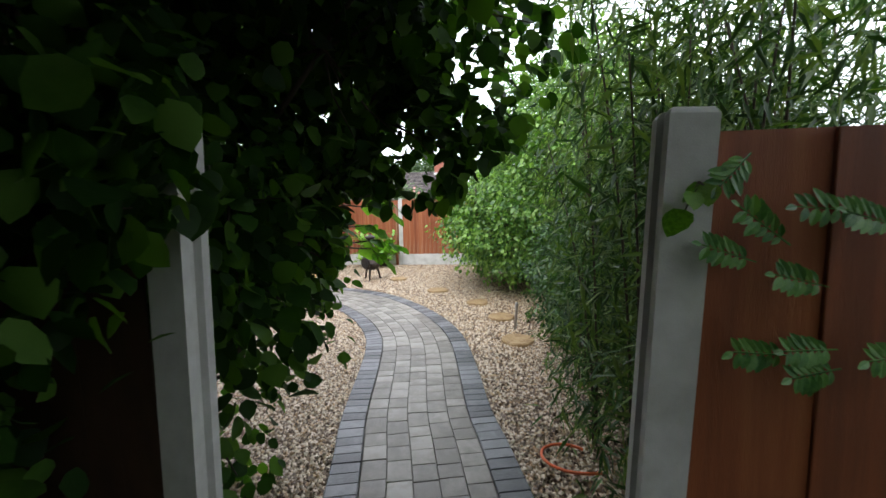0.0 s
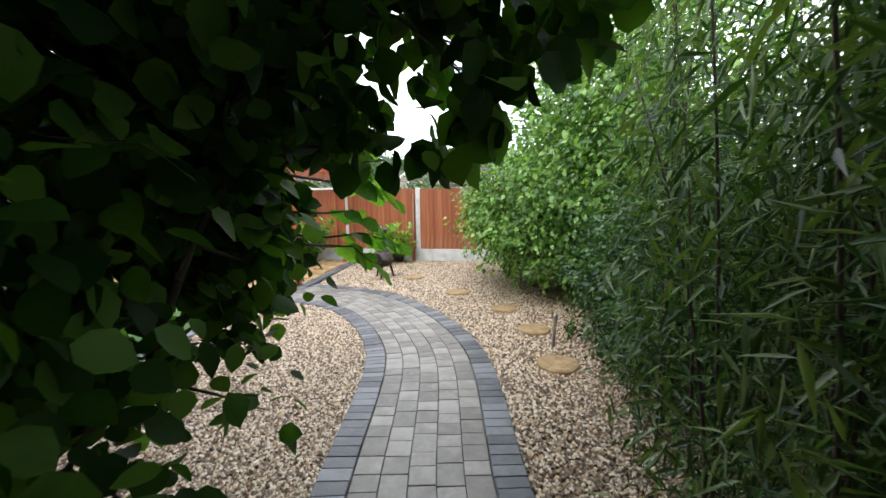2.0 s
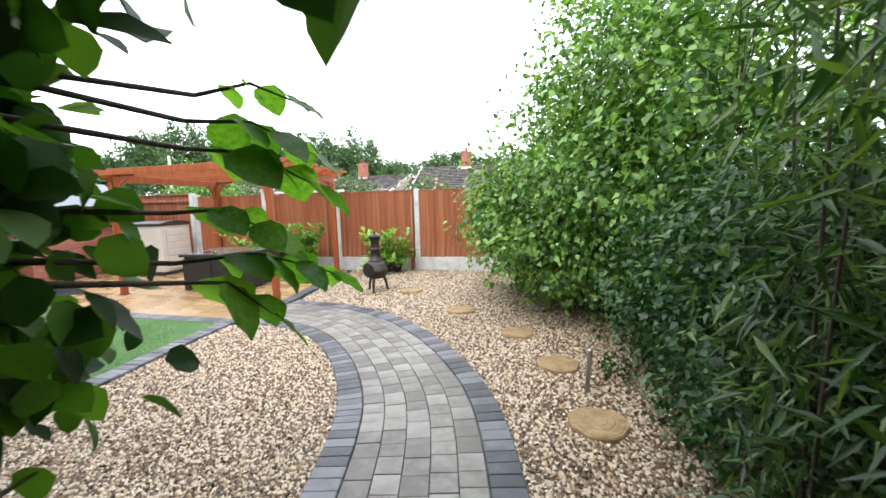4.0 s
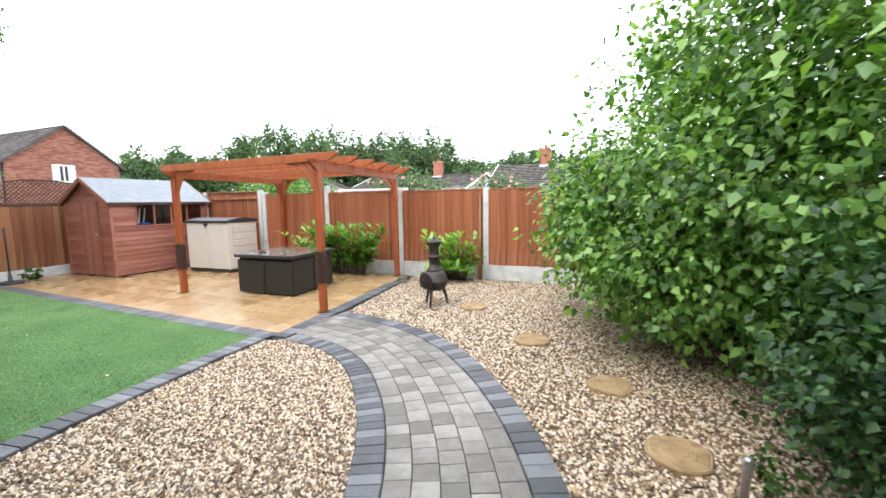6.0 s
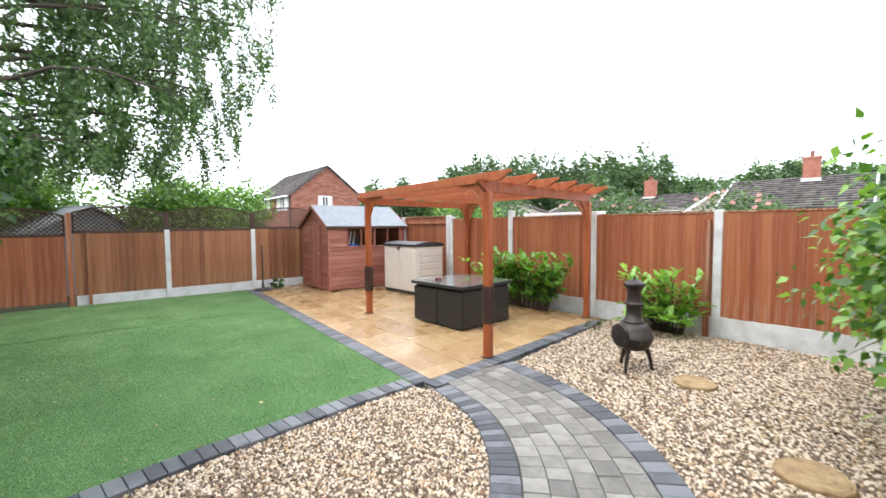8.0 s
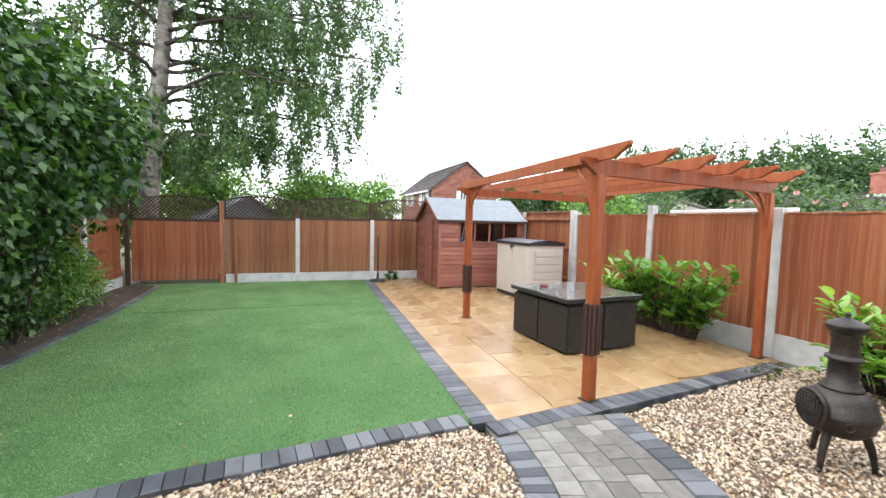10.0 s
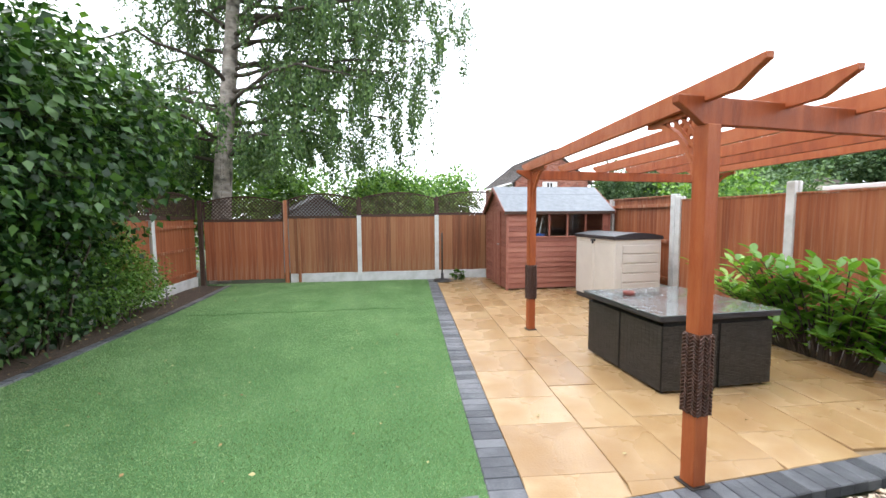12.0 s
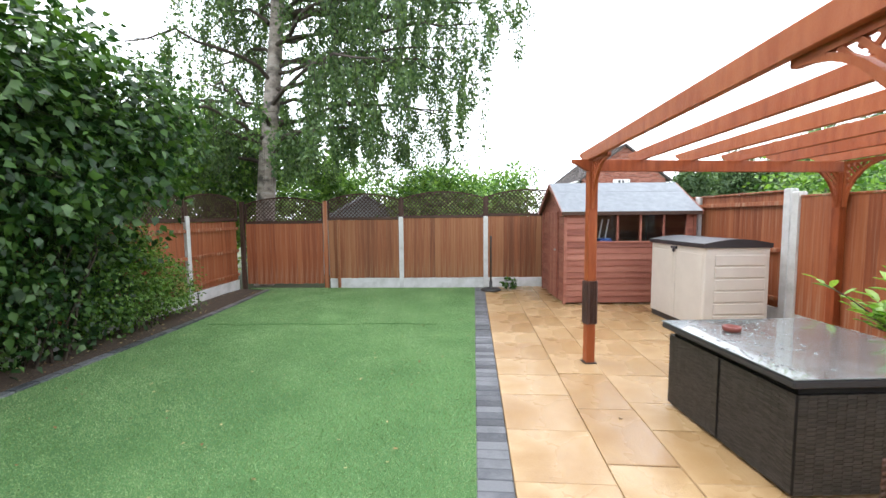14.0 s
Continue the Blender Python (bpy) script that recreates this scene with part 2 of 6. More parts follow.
M["dead_leaf"] = material("fallen_leaf", [(0.20, 0.10, 0.035), (0.38, 0.24, 0.10), (0.5, 0.42, 0.2)], 9, 0.7, 0.1, vary=1.0, per="island")
M["petal"] = material("rose_petal", [(0.55, 0.24, 0.22), (0.68, 0.44, 0.38)], 9, 0.6, 0, vary=0.8, per="island")


def glass_material(name, tint, rough):
    m = bpy.data.materials.new(name)
    m.use_nodes = True
    b = m.node_tree.nodes["Principled BSDF"]
    b.inputs["Base Color"].default_value = (*tint, 1)
    b.inputs["Roughness"].default_value = rough
    b.inputs["Transmission Weight"].default_value = 1.0
    b.inputs["IOR"].default_value = 1.45
    return m


M["leaf_rowan"] = material("rowan_leaf", [(0.035, 0.13, 0.02), (0.065, 0.19, 0.03), (0.11, 0.26, 0.05)], 3, 0.42, 0.1, 60, vary=0.5, translucent=0.3)
M["glass"] = glass_material("window_glass", (0.9, 0.95, 0.93), 0.02)
# Opaque grey in place of clear glass: the reflected sky is in its colour.
M["sky_grey_glass"] = material("sky_grey_table_glass", [(0.10, 0.115, 0.115), (0.15, 0.165, 0.165)], 4, 0.16, 0.05, 60, spec=0.9, rough_vary=0.10, coat=0.6)
M["water"] = glass_material("water_drop", (0.97, 0.98, 0.98), 0.0)

# ---------------------------------------------------------------- mesh helpers


def add_object(name, mesh, mat, parent=None, label=""):
    ob = new(name, mesh)
    if mat is not None:
        mesh.materials.append(mat)
    if parent is not None:
        ob.parent = parent
    if label:
        ob["label"] = label
    return ob


def part(name, bm, mat, parent, label="", smooth=False):
    me = bpy.data.meshes.new(name)
    bm.normal_update()
    bm.to_mesh(me)
    bm.free()
    if smooth:
        me.shade_smooth()
    return add_object(name, me, mat, parent, label)


def thing(name, label, category, group="", kind="", at=(0, 0, 0, 0, 0, 0)):
    ob = new(name)
    ob.matrix_basis = pose(*at)
    return tagged(ob, label, category, group, kind)


def cube(bm, centre, size, rot=(0, 0, 0), bevel=0.0):
    m = pose(*centre, *rot) @ Matrix.Diagonal((*size, 1))
    r = bmesh.ops.create_cube(bm, size=1.0, matrix=m)
    if bevel > 0:
        es = list({e for v in r["verts"] for e in v.link_edges})
        bmesh.ops.bevel(bm, geom=es, offset=bevel, segments=1, affect="EDGES", profile=0.5)
    return r["verts"]


def box(name, centre, size, mat, parent, label="", rot=(0, 0, 0), bevel=0.0):
    bm = bmesh.new()
    cube(bm, (0, 0, 0), size, (0, 0, 0), bevel)
    ob = part(name, bm, mat, parent, label)
    ob.matrix_basis = pose(*centre, *rot)
    return ob


def beam_between(bm, a, b, w, h, bevel=0.0):
    """A bar of section w by h from a to b."""
    a, b = Vector(a), Vector(b)
    d = b - a
    m = Matrix.Translation((a + b) / 2) @ d.to_track_quat("Y", "Z").to_matrix().to_4x4() @ Matrix.Diagonal((w, d.length, h, 1))
    r = bmesh.ops.create_cube(bm, size=1.0, matrix=m)
    if bevel > 0:
        es = list({e for v in r["verts"] for e in v.link_edges})
        bmesh.ops.bevel(bm, geom=es, offset=bevel, segments=1, affect="EDGES", profile=0.5)


def lathe(bm, profile, sides=24, matrix=Matrix()):
    """Turns (radius, height) points round z."""
    rings = []
    for r, z in profile:
        rings.append([bm.verts.new(matrix @ Vector((r * math.cos(2 * math.pi * k / sides), r * math.sin(2 * math.pi * k / sides), z))) for k in range(sides)])
    for lo, hi in zip(rings, rings[1:]):
        for k in range(sides):
            bm.faces.new((lo[k], lo[(k + 1) % sides], hi[(k + 1) % sides], hi[k]))
    bm.faces.new(rings[-1])
    bm.faces.new(rings[0][::-1])


class Soup:
    """Collects many small pieces in plain lists and makes one mesh of them."""

    def __init__(self):
        self.v, self.f, self.n = [], [], 0

    def tube(self, pts, r0, r1, sides=5):
        pts = [np.array(p, float) for p in pts]
        k = len(pts)
        base = self.n
        for i, p in enumerate(pts):
            d = pts[min(i + 1, k - 1)] - pts[max(i - 1, 0)]
            d = d / (np.linalg.norm(d) + 1e-9)
            a = np.cross(d, [0.31, 0.87, 0.38])
            a /= np.linalg.norm(a) + 1e-9
            b = np.cross(d, a)
            r = r0 + (r1 - r0) * i / (k - 1)
            for s in range(sides):
                t = 2 * math.pi * s / sides
                self.v.append(p + r * (math.cos(t) * a + math.sin(t) * b))
        self.n += k * sides
        for i in range(k - 1):
            for s in range(sides):
                q = (s + 1) % sides
                self.f.append((base + i * sides + s, base + i * sides + q, base + (i + 1) * sides + q, base + (i + 1) * sides + s))
        self.f.append(tuple(base + (k - 1) * sides + s for s in range(sides)))

    def block(self, c, s):
        b = self.n
        for z in (-1, 1):
            for x, y in ((-1, -1), (1, -1), (1, 1), (-1, 1)):
                self.v.append((c[0] + x * s[0] / 2, c[1] + y * s[1] / 2, c[2] + z * s[2] / 2))
        self.n += 8
        for q in ((3, 2, 1, 0), (4, 5, 6, 7), (0, 1, 5, 4), (1, 2, 6, 5), (2, 3, 7, 6), (3, 0, 4, 7)):
            self.f.append(tuple(b + i for i in q))

    def mesh(self, name, smooth=True):
        me = bpy.data.meshes.new(name)
        me.from_pydata([tuple(map(float, v)) for v in self.v], [], self.f)
        if smooth:
            me.shade_smooth()
        return me


def scatter_mesh(name, tv, tf, mats, pos):
    """Many copies of a small shape (verts tv, polygons tf of one size) joined into one mesh."""
    tv, tf = np.array(tv, float), np.array(tf, int)
    n, k, f, c = len(pos), len(tv), len(tf), tf.shape[1]
    verts = np.einsum("nij,kj->nki", mats, tv) + pos[:, None, :]
    faces = (tf[None] + (np.arange(n) * k)[:, None, None]).reshape(-1)
    me = bpy.data.meshes.new(name)
    me.vertices.add(n * k)
    me.vertices.foreach_set("co", verts.astype(np.float32).ravel())
    me.loops.add(n * f * c)
    me.loops.foreach_set("vertex_index", faces.astype(np.int32))
    me.polygons.add(n * f)
    me.polygons.foreach_set("loop_start", np.arange(0, n * f * c, c, dtype=np.int32))
    me.update(calc_edges=True)
    me.validate()
    return me


def frames_from(direction, normal, size, rs):
    """Rotation and scale matrices with y along direction and z near normal."""
    y = direction / (np.linalg.norm(direction, axis=1, keepdims=True) + 1e-9)
    x = np.cross(y, normal)
    x /= np.linalg.norm(x, axis=1, keepdims=True) + 1e-9
    z = np.cross(x, y)
    return np.stack([x, y, z], axis=2) * size[:, None, None]


# leaf shapes: unit length along y, folded a little along the midrib
LEAF_BROAD = ([(0, 0, 0), (0, 0.5, -0.02), (0, 1.02, -0.10), (-0.30, 0.16, 0.05), (-0.43, 0.48, 0.08), (-0.27, 0.80, 0.0), (0.30, 0.16, 0.05), (0.43, 0.48, 0.08), (0.27, 0.80, 0.0)],
              [(0, 1, 4, 3), (1, 2, 5, 4), (0, 6, 7, 1), (1, 7, 8, 2)])
LEAF_POINTED = ([(0, 0, 0), (-0.40, 0.36, 0.07), (0, 1.08, -0.14), (0, 0.42, -0.03), (0.40, 0.36, 0.07)], [(0, 3, 2, 1), (0, 4, 2, 3)])
LEAF_SMALL = ([(0, 0, 0), (-0.33, 0.45, 0.08), (0, 1, -0.03), (0.33, 0.45, 0.08)], [(0, 2, 1), (0, 3, 2)])
LEAF_NARROW = ([(0, 0, 0), (-0.075, 0.3, 0.01), (0, 1, -0.16), (0.075, 0.3, 0.01)], [(0, 2, 1), (0, 3, 2)])


def tapered_trunk(soup, a, b, r0, r1, wobble, rs, steps=6, sides=8):
    a, b = np.array(a, float), np.array(b, float)
    pts = []
    for i in range(steps + 1):
        t = i / steps
        off = rs.uniform(-1, 1, 3) * wobble * math.sin(math.pi * t)
        pts.append(a + (b - a) * t + off)
    soup.tube(pts, r0, r1, sides)
    return pts


def foliage(seed, blobs, clumps, per_clump, spread, size, template, droop=0.35, shell=0.55, cut=None, face=False, voids=False):
    """Leaves in clumps on and inside a set of ellipsoids (x, y, z, rx, ry, rz). Returns positions, frames and clump centres."""
    rs = np.random.RandomState(seed)
    vol = np.array([b[3] * b[4] + b[3] * b[5] + b[4] * b[5] for b in blobs])
    pick = rs.choice(len(blobs), clumps, p=vol / vol.sum())
    B = np.array(blobs)[pick]
    d = rs.normal(size=(clumps, 3))
    d /= np.linalg.norm(d, axis=1, keepdims=True)
    rad = shell + (1.06 - shell) * rs.rand(clumps) ** 0.6
    rad *= 1 + 0.10 * rs.normal(size=clumps)
    C = B[:, :3] + d * rad[:, None] * B[:, 3:]
    keep = C[:, 2] > 0.03
    if cut is not None:
        keep &= cut(C)
    if voids:
        f = np.sin(3.3 * C[:, 0] + 1.4 * C[:, 2]) * np.sin(2.9 * C[:, 1] - 1.2 * C[:, 2] + 0.7) + 0.6 * np.sin(4.6 * C[:, 2] + 2.1 * C[:, 0] - 2.4 * C[:, 1])
        keep &= (f > -0.42) | (rad < 0.82)
    C, d = C[keep], d[keep]
    n = len(C) * per_clump
    Ci = np.repeat(np.arange(len(C)), per_clump)
    twig = d + 0.7 * rs.normal(size=d.shape)
    twig /= np.linalg.norm(twig, axis=1, keepdims=True)
    along = rs.uniform(-1, 1, n)
    P = C[Ci] + twig[Ci] * (along * spread)[:, None] + rs.normal(size=(n, 3)) * spread * 0.38
    out = d[Ci] + 0.9 * rs.normal(size=(n, 3))
    out[:, 2] -= droop
    nor = 0.5 * d[Ci] + 0.55 * rs.normal(size=(n, 3)) + [0, 0, 0.9]
    if face:
        out = 0.7 * d[Ci] + 0.55 * rs.normal(size=(n, 3)) + [0, 0, -droop]
        nor = 0.6 * d[Ci] + 0.5 * rs.normal(size=(n, 3)) + [0, 0, 0.7]
    S = size * rs.uniform(0.55, 1.2, n)
    ok = P[:, 2] > 0.02
    if cut is not None:
        ok &= cut(P)
    return P[ok], frames_from(out[ok], nor[ok], S[ok], rs), C


def shrub(name, label, category, base, stems, blobs, clumps, per_clump, spread, size, leaf, template=LEAF_BROAD, seed=1,
          droop=0.35, shell=0.55, cut=None, stem_r=0.02, twigs=120, group="", face=False, voids=False):
    """A shrub: stems from its base, twigs to the clumps, and a crown of leaves."""
    rs = np.random.RandomState(seed + 500)
    ob = thing(name, label, category, group)
    P, R, C = foliage(seed, blobs, clumps, per_clump, spread, size, template, droop, shell, cut, face, voids)
    crown = add_object("crown", scatter_mesh("crown", *template, R, P), leaf, ob)
    crown["kind"] = "stuff"
    soup = Soup()
    tops = []
    for i in range(stems):
        b = blobs[i % len(blobs)]
        foot = np.array(base) + [rs.uniform(-0.25, 0.25), rs.uniform(-0.25, 0.25), -0.03]
        top = np.array(b[:3]) + np.array(b[3:]) * rs.uniform(-0.45, 0.45, 3) + [0, 0, 0.3 * b[5]]
        pts = tapered_trunk(soup, foot, top, stem_r * rs.uniform(0.7, 1.2), stem_r * 0.3, 0.10, rs)
        tops += pts[2:]
    T = np.array(tops)
    for c in C[:twigs]:
        j = np.argmin(np.linalg.norm(T - c, axis=1))
        mid = (T[j] + c) / 2 + rs.normal(size=3) * 0.05
        soup.tube([T[j], mid, c], stem_r * 0.3, stem_r * 0.08, 4)
    add_object("stem", soup.mesh("stem"), M["bark"], ob)
    return ob


# ---------------------------------------------------------------- plan
NF = 11.135          # front of the north fence posts
WF = -10.96         # front of the west fence posts
SF = 2.03           # south fence
CORNER = Vector((-2.66, 6.935))      # patio corner
AC_END = Vector((-2.97, 10.88))
LAWN_W = Vector((-10.81, 7.42))
PATH_MID = [(1.25, 0.95), (1.05, 1.75), (0.80, 2.73), (0.66, 3.25), (0.49, 4.15), (0.36, 4.75), (0.185, 5.28), (-0.12, 5.86), (-0.52, 6.42), (-1.06, 6.97), (-1.76, 7.36), (-2.7, 7.54)]
LAWN_EDGE = [(-2.83, 6.78), (-2.81, 6.20), (-2.74, 5.40), (-2.68, 4.75), (-2.57, 4.05), (-2.45, 3.35), (-2.3, 2.6)]


def resample(pts, step):
    """Smooth curve through points, in even steps."""
    P = [np.array(p, float) for p in pts]
    dense = []
    for i in range(len(P) - 1):
        p0, p1, p2, p3 = P[max(i - 1, 0)], P[i], P[i + 1], P[min(i + 2, len(P) - 1)]
        for k in range(30):
            t = k / 30
            dense.append(0.5 * (2 * p1 + (p2 - p0) * t + (2 * p0 - 5 * p1 + 4 * p2 - p3) * t * t + (3 * p1 - p0 - 3 * p2 + p3) * t ** 3))
    dense.append(P[-1])
    D = np.array(dense)
    s = np.concatenate([[0], np.cumsum(np.linalg.norm(np.diff(D, axis=0), axis=1))])
    q = np.arange(0, s[-1], step)
    return np.stack([np.interp(q, s, D[:, 0]), np.interp(q, s, D[:, 1])], axis=1)


def offset_line(C, off):
    """A line beside C; positive to its right."""
    T = np.gradient(C, axis=0)
    T /= np.linalg.norm(T, axis=1, keepdims=True)
    return C + off * np.stack([T[:, 1], -T[:, 0]], axis=1)


def sheet(name, polygon, z, mat, label, category, thick=0.0, kind="structure"):
    bm = bmesh.new()
    f = bm.faces.new([bm.verts.new((x, y, z)) for x, y in polygon])
    if f.normal.z < 0:
        f.normal_flip()
    f.normal_update()
    if f.normal.z < 0:
        bmesh.ops.reverse_faces(bm, faces=[f])
    if thick > 0:
        r = bmesh.ops.extrude_face_region(bm, geom=[f])
        bmesh.ops.translate(bm, verts=[v for v in r["geom"] if isinstance(v, bmesh.types.BMVert)], vec=(0, 0, -thick))
        bmesh.ops.recalc_face_normals(bm, faces=bm.faces)
    bmesh.ops.triangulate(bm, faces=bm.faces[:])
    ob = part(name, bm, mat, None)
    return tagged(ob, label, category, kind=kind)


def inside(poly, P):
    """Which of the points P lie in the polygon."""
    r = np.zeros(len(P), bool)
    n = len(poly)
    for i in range(n):
        (x1, y1), (x2, y2) = poly[i], poly[(i + 1) % n]
        c = ((y1 > P[:, 1]) != (y2 > P[:, 1])) & (P[:, 0] < (x2 - x1) * (P[:, 1] - y1) / (y2 - y1 + 1e-12) + x1)
        r ^= c
    return r


mid = resample(PATH_MID, 0.05)
path_left, path_right = offset_line(mid, -0.61), offset_line(mid, 0.61)
lawn_line = resample(LAWN_EDGE, 0.105)

# ground, beds and sheets
sheet("ground", [(-900, -900), (900, -900), (900, 900), (-900, 900)], -0.09, M["earth"], "rough grassy earth reaching to the horizon", "ground")
patio_poly = [(CORNER.x - 0.1, CORNER.y + 0.1), (AC_END.x - 0.1, NF), (WF, NF), (WF, LAWN_W.y + 0.1)]
sheet("patio_bed", patio_poly, -0.02, M["slab_joint"], "sandy mortar bed beneath the patio slabs", "patio bed", 0.05)
path_poly = [tuple(p) for p in path_left] + [tuple(p) for p in path_right[::-1]]
sheet("path_bed", path_poly, -0.018, M["joint"], "dark jointing sand beneath the block path", "path bed", 0.05)
lawn_poly = [(LAWN_W.x, LAWN_W.y - 0.1), (WF + 0.05, 2.2), (-10.65, 2.72), (-8.0, 2.79), (-5.5, 2.71), (-3.6, 2.58), (-2.35, 2.5)] + [tuple(p) for p in lawn_line[::-1]] + [(CORNER.x - 0.15, CORNER.y - 0.1)]
gravel_west = [(-2.5, 1.1)] + [tuple(p) for p in lawn_line[::-1]] + [(CORNER.x, CORNER.y - 0.1)] + [tuple(p) for p in path_left[::-1] if p[0] > CORNER.x + 0.02]
gravel_east = [tuple(p) for p in path_right if p[0] > -2.7] + [(AC_END.x + 0.1, AC_END.y), (AC_END.x + 0.1, NF + 0.02), (4.2, NF + 0.02), (4.2, 0.95)]
sheet("lawn", lawn_poly, -0.004, M["turf"], "green artificial turf with a faint seam", "lawn", 0.05)
sheet("gravel_bed", gravel_west, -0.03, M["gravel_base"], "pale golden gravel between the path and lawn", "gravel", 0.04)
sheet("gravel_bed", gravel_east, -0.03, M["gravel_base"], "pale golden gravel along the block path", "gravel", 0.04)
BED = [(-10.85, 2.06), (-10.65, 2.72), (-8.0, 2.79), (-5.5, 2.71), (-3.6, 2.58), (-2.35, 2.5), (-2.5, 1.15)]
sheet("planting_bed", BED, -0.01, M["soil"], "dark bark mulch in the shrub border", "soil", 0.05)

seam = thing("turf_seam", "faint dark seam where two turf widths meet", "seam", kind="structure")
for k in range(9):
    box("seam_strip", (-7.71 + 0.03 * math.sin(k * 1.7), 3.35 + 0.38 * k, 0.001), (0.009, 0.385, 0.014), M["turf"], seam, rot=(0, 0, 2.0 * math.sin(k * 2.1)))

# ---------------------------------------------------------------- fences


def concrete_post(parent, x, y, h, w=0.10, label="", turn=0, lean=0):
    """Slotted concrete post: an H section with a weathered top."""
    bm = bmesh.new()
    s = w / 2
    g = 0.022
    prof = [(-s, -s), (s, -s), (s, -g), (s - 0.022, -g + 0.004), (s - 0.022, g - 0.004), (s, g), (s, s), (-s, s), (-s, g), (-s + 0.022, g - 0.004), (-s + 0.022, -g + 0.004), (-s, -g)]
    lo = [bm.verts.new((a, b, -0.1)) for a, b in prof]
    hi = [bm.verts.new((a, b, h - 0.015)) for a, b in prof]
    tp = [bm.verts.new((a * 0.82, b * 0.82, h)) for a, b in prof]
    for r0, r1 in ((lo, hi), (hi, tp)):
        for k in range(12):
            bm.faces.new((r0[k], r0[(k + 1) % 12], r1[(k + 1) % 12], r1[k]))
    bm.faces.new(tp)
    ob = part("concrete_post", bm, M["concrete"], parent, label)
    ob.matrix_basis = pose(x, y, 0, 0, lean, turn)
    return ob


BOARDS = {}


def board_mesh(w, h, mat):
    """A feather-edge board: thick on one edge, thin on the other, with a sawn chamfer."""
    key = (round(w, 3), round(h, 3), mat.name)
    if key not in BOARDS:
        bm = bmesh.new()
        prof = [(-w / 2, 0.0), (-w / 2, -0.009), (-w / 2 + 0.003, -0.011), (w / 2, -0.006), (w / 2, 0.0)]
        lo = [bm.verts.new((a, b, 0)) for a, b in prof]
        hi = [bm.verts.new((a, b, h)) for a, b in prof]
        for k in range(5):
            bm.faces.new((lo[k], lo[(k + 1) % 5], hi[(k + 1) % 5], hi[k]))
        bm.faces.new(hi)
        bm.faces.new(lo[::-1])
        bmesh.ops.recalc_face_normals(bm, faces=bm.faces)
        me = bpy.data.meshes.new("board")
        bm.to_mesh(me)
        bm.free()
        me.materials.append(mat)
        BOARDS[key] = me
    return BOARDS[key]


def fence_bay(parent, a, b, z0, z1, mat, board=0.118, gravel_board=True, cap=True, rails=False, base_mat=None):
    """One bay between two posts, from a to b seen from the garden with a on the left: gravel board, boards, capping."""
    a, b = Vector((*a, 0)), Vector((*b, 0))
    d = b - a
    L = d.length
    ang = math.degrees(math.atan2(d.y, d.x))
    u = d / L
    nrm = Vector((u.y, -u.x, 0))
    if gravel_board:
        box("gravel_board", ((a + b) / 2 + Vector((0, 0, z0 / 2 - 0.02)))[:], (L - 0.09, 0.042, z0 + 0.03), M["concrete"], parent, rot=(0, 0, ang), bevel=0.006)
    n = max(1, round((L - 0.09) / board))
    w = (L - 0.09) / n
    for i in range(n):
        me = board_mesh(w + 0.012, z1 - z0, mat)
        ob = new("board", me)
        ob.parent = parent
        p = a + u * (0.045 + w * (i + 0.5)) + (nrm * 0.012 if not rails else nrm * -0.012)
        ob.matrix_basis = pose(p.x, p.y, z0 + rnd.uniform(-0.006, 0.006), rnd.uniform(-0.2, 0.2), rnd.uniform(-0.25, 0.25), ang + (180 if rails else 0))
    if cap:
        box("capping", ((a + b) / 2 + Vector((0, 0, z1 + 0.012)))[:], (L - 0.09, 0.06, 0.026), mat, parent, rot=(0, 0, ang), bevel=0.004)
    zs = (z0 + 0.12, (z0 + z1) / 2, z1 - 0.15)
    for z in zs:
        side = nrm * (0.02 if rails else -0.025)
        c = (a + b) / 2 + side + Vector((0, 0, z))
        box("rail", c[:], (L - 0.09, 0.038, 0.06), mat, parent, rot=(0, 0, ang), bevel=0.004)


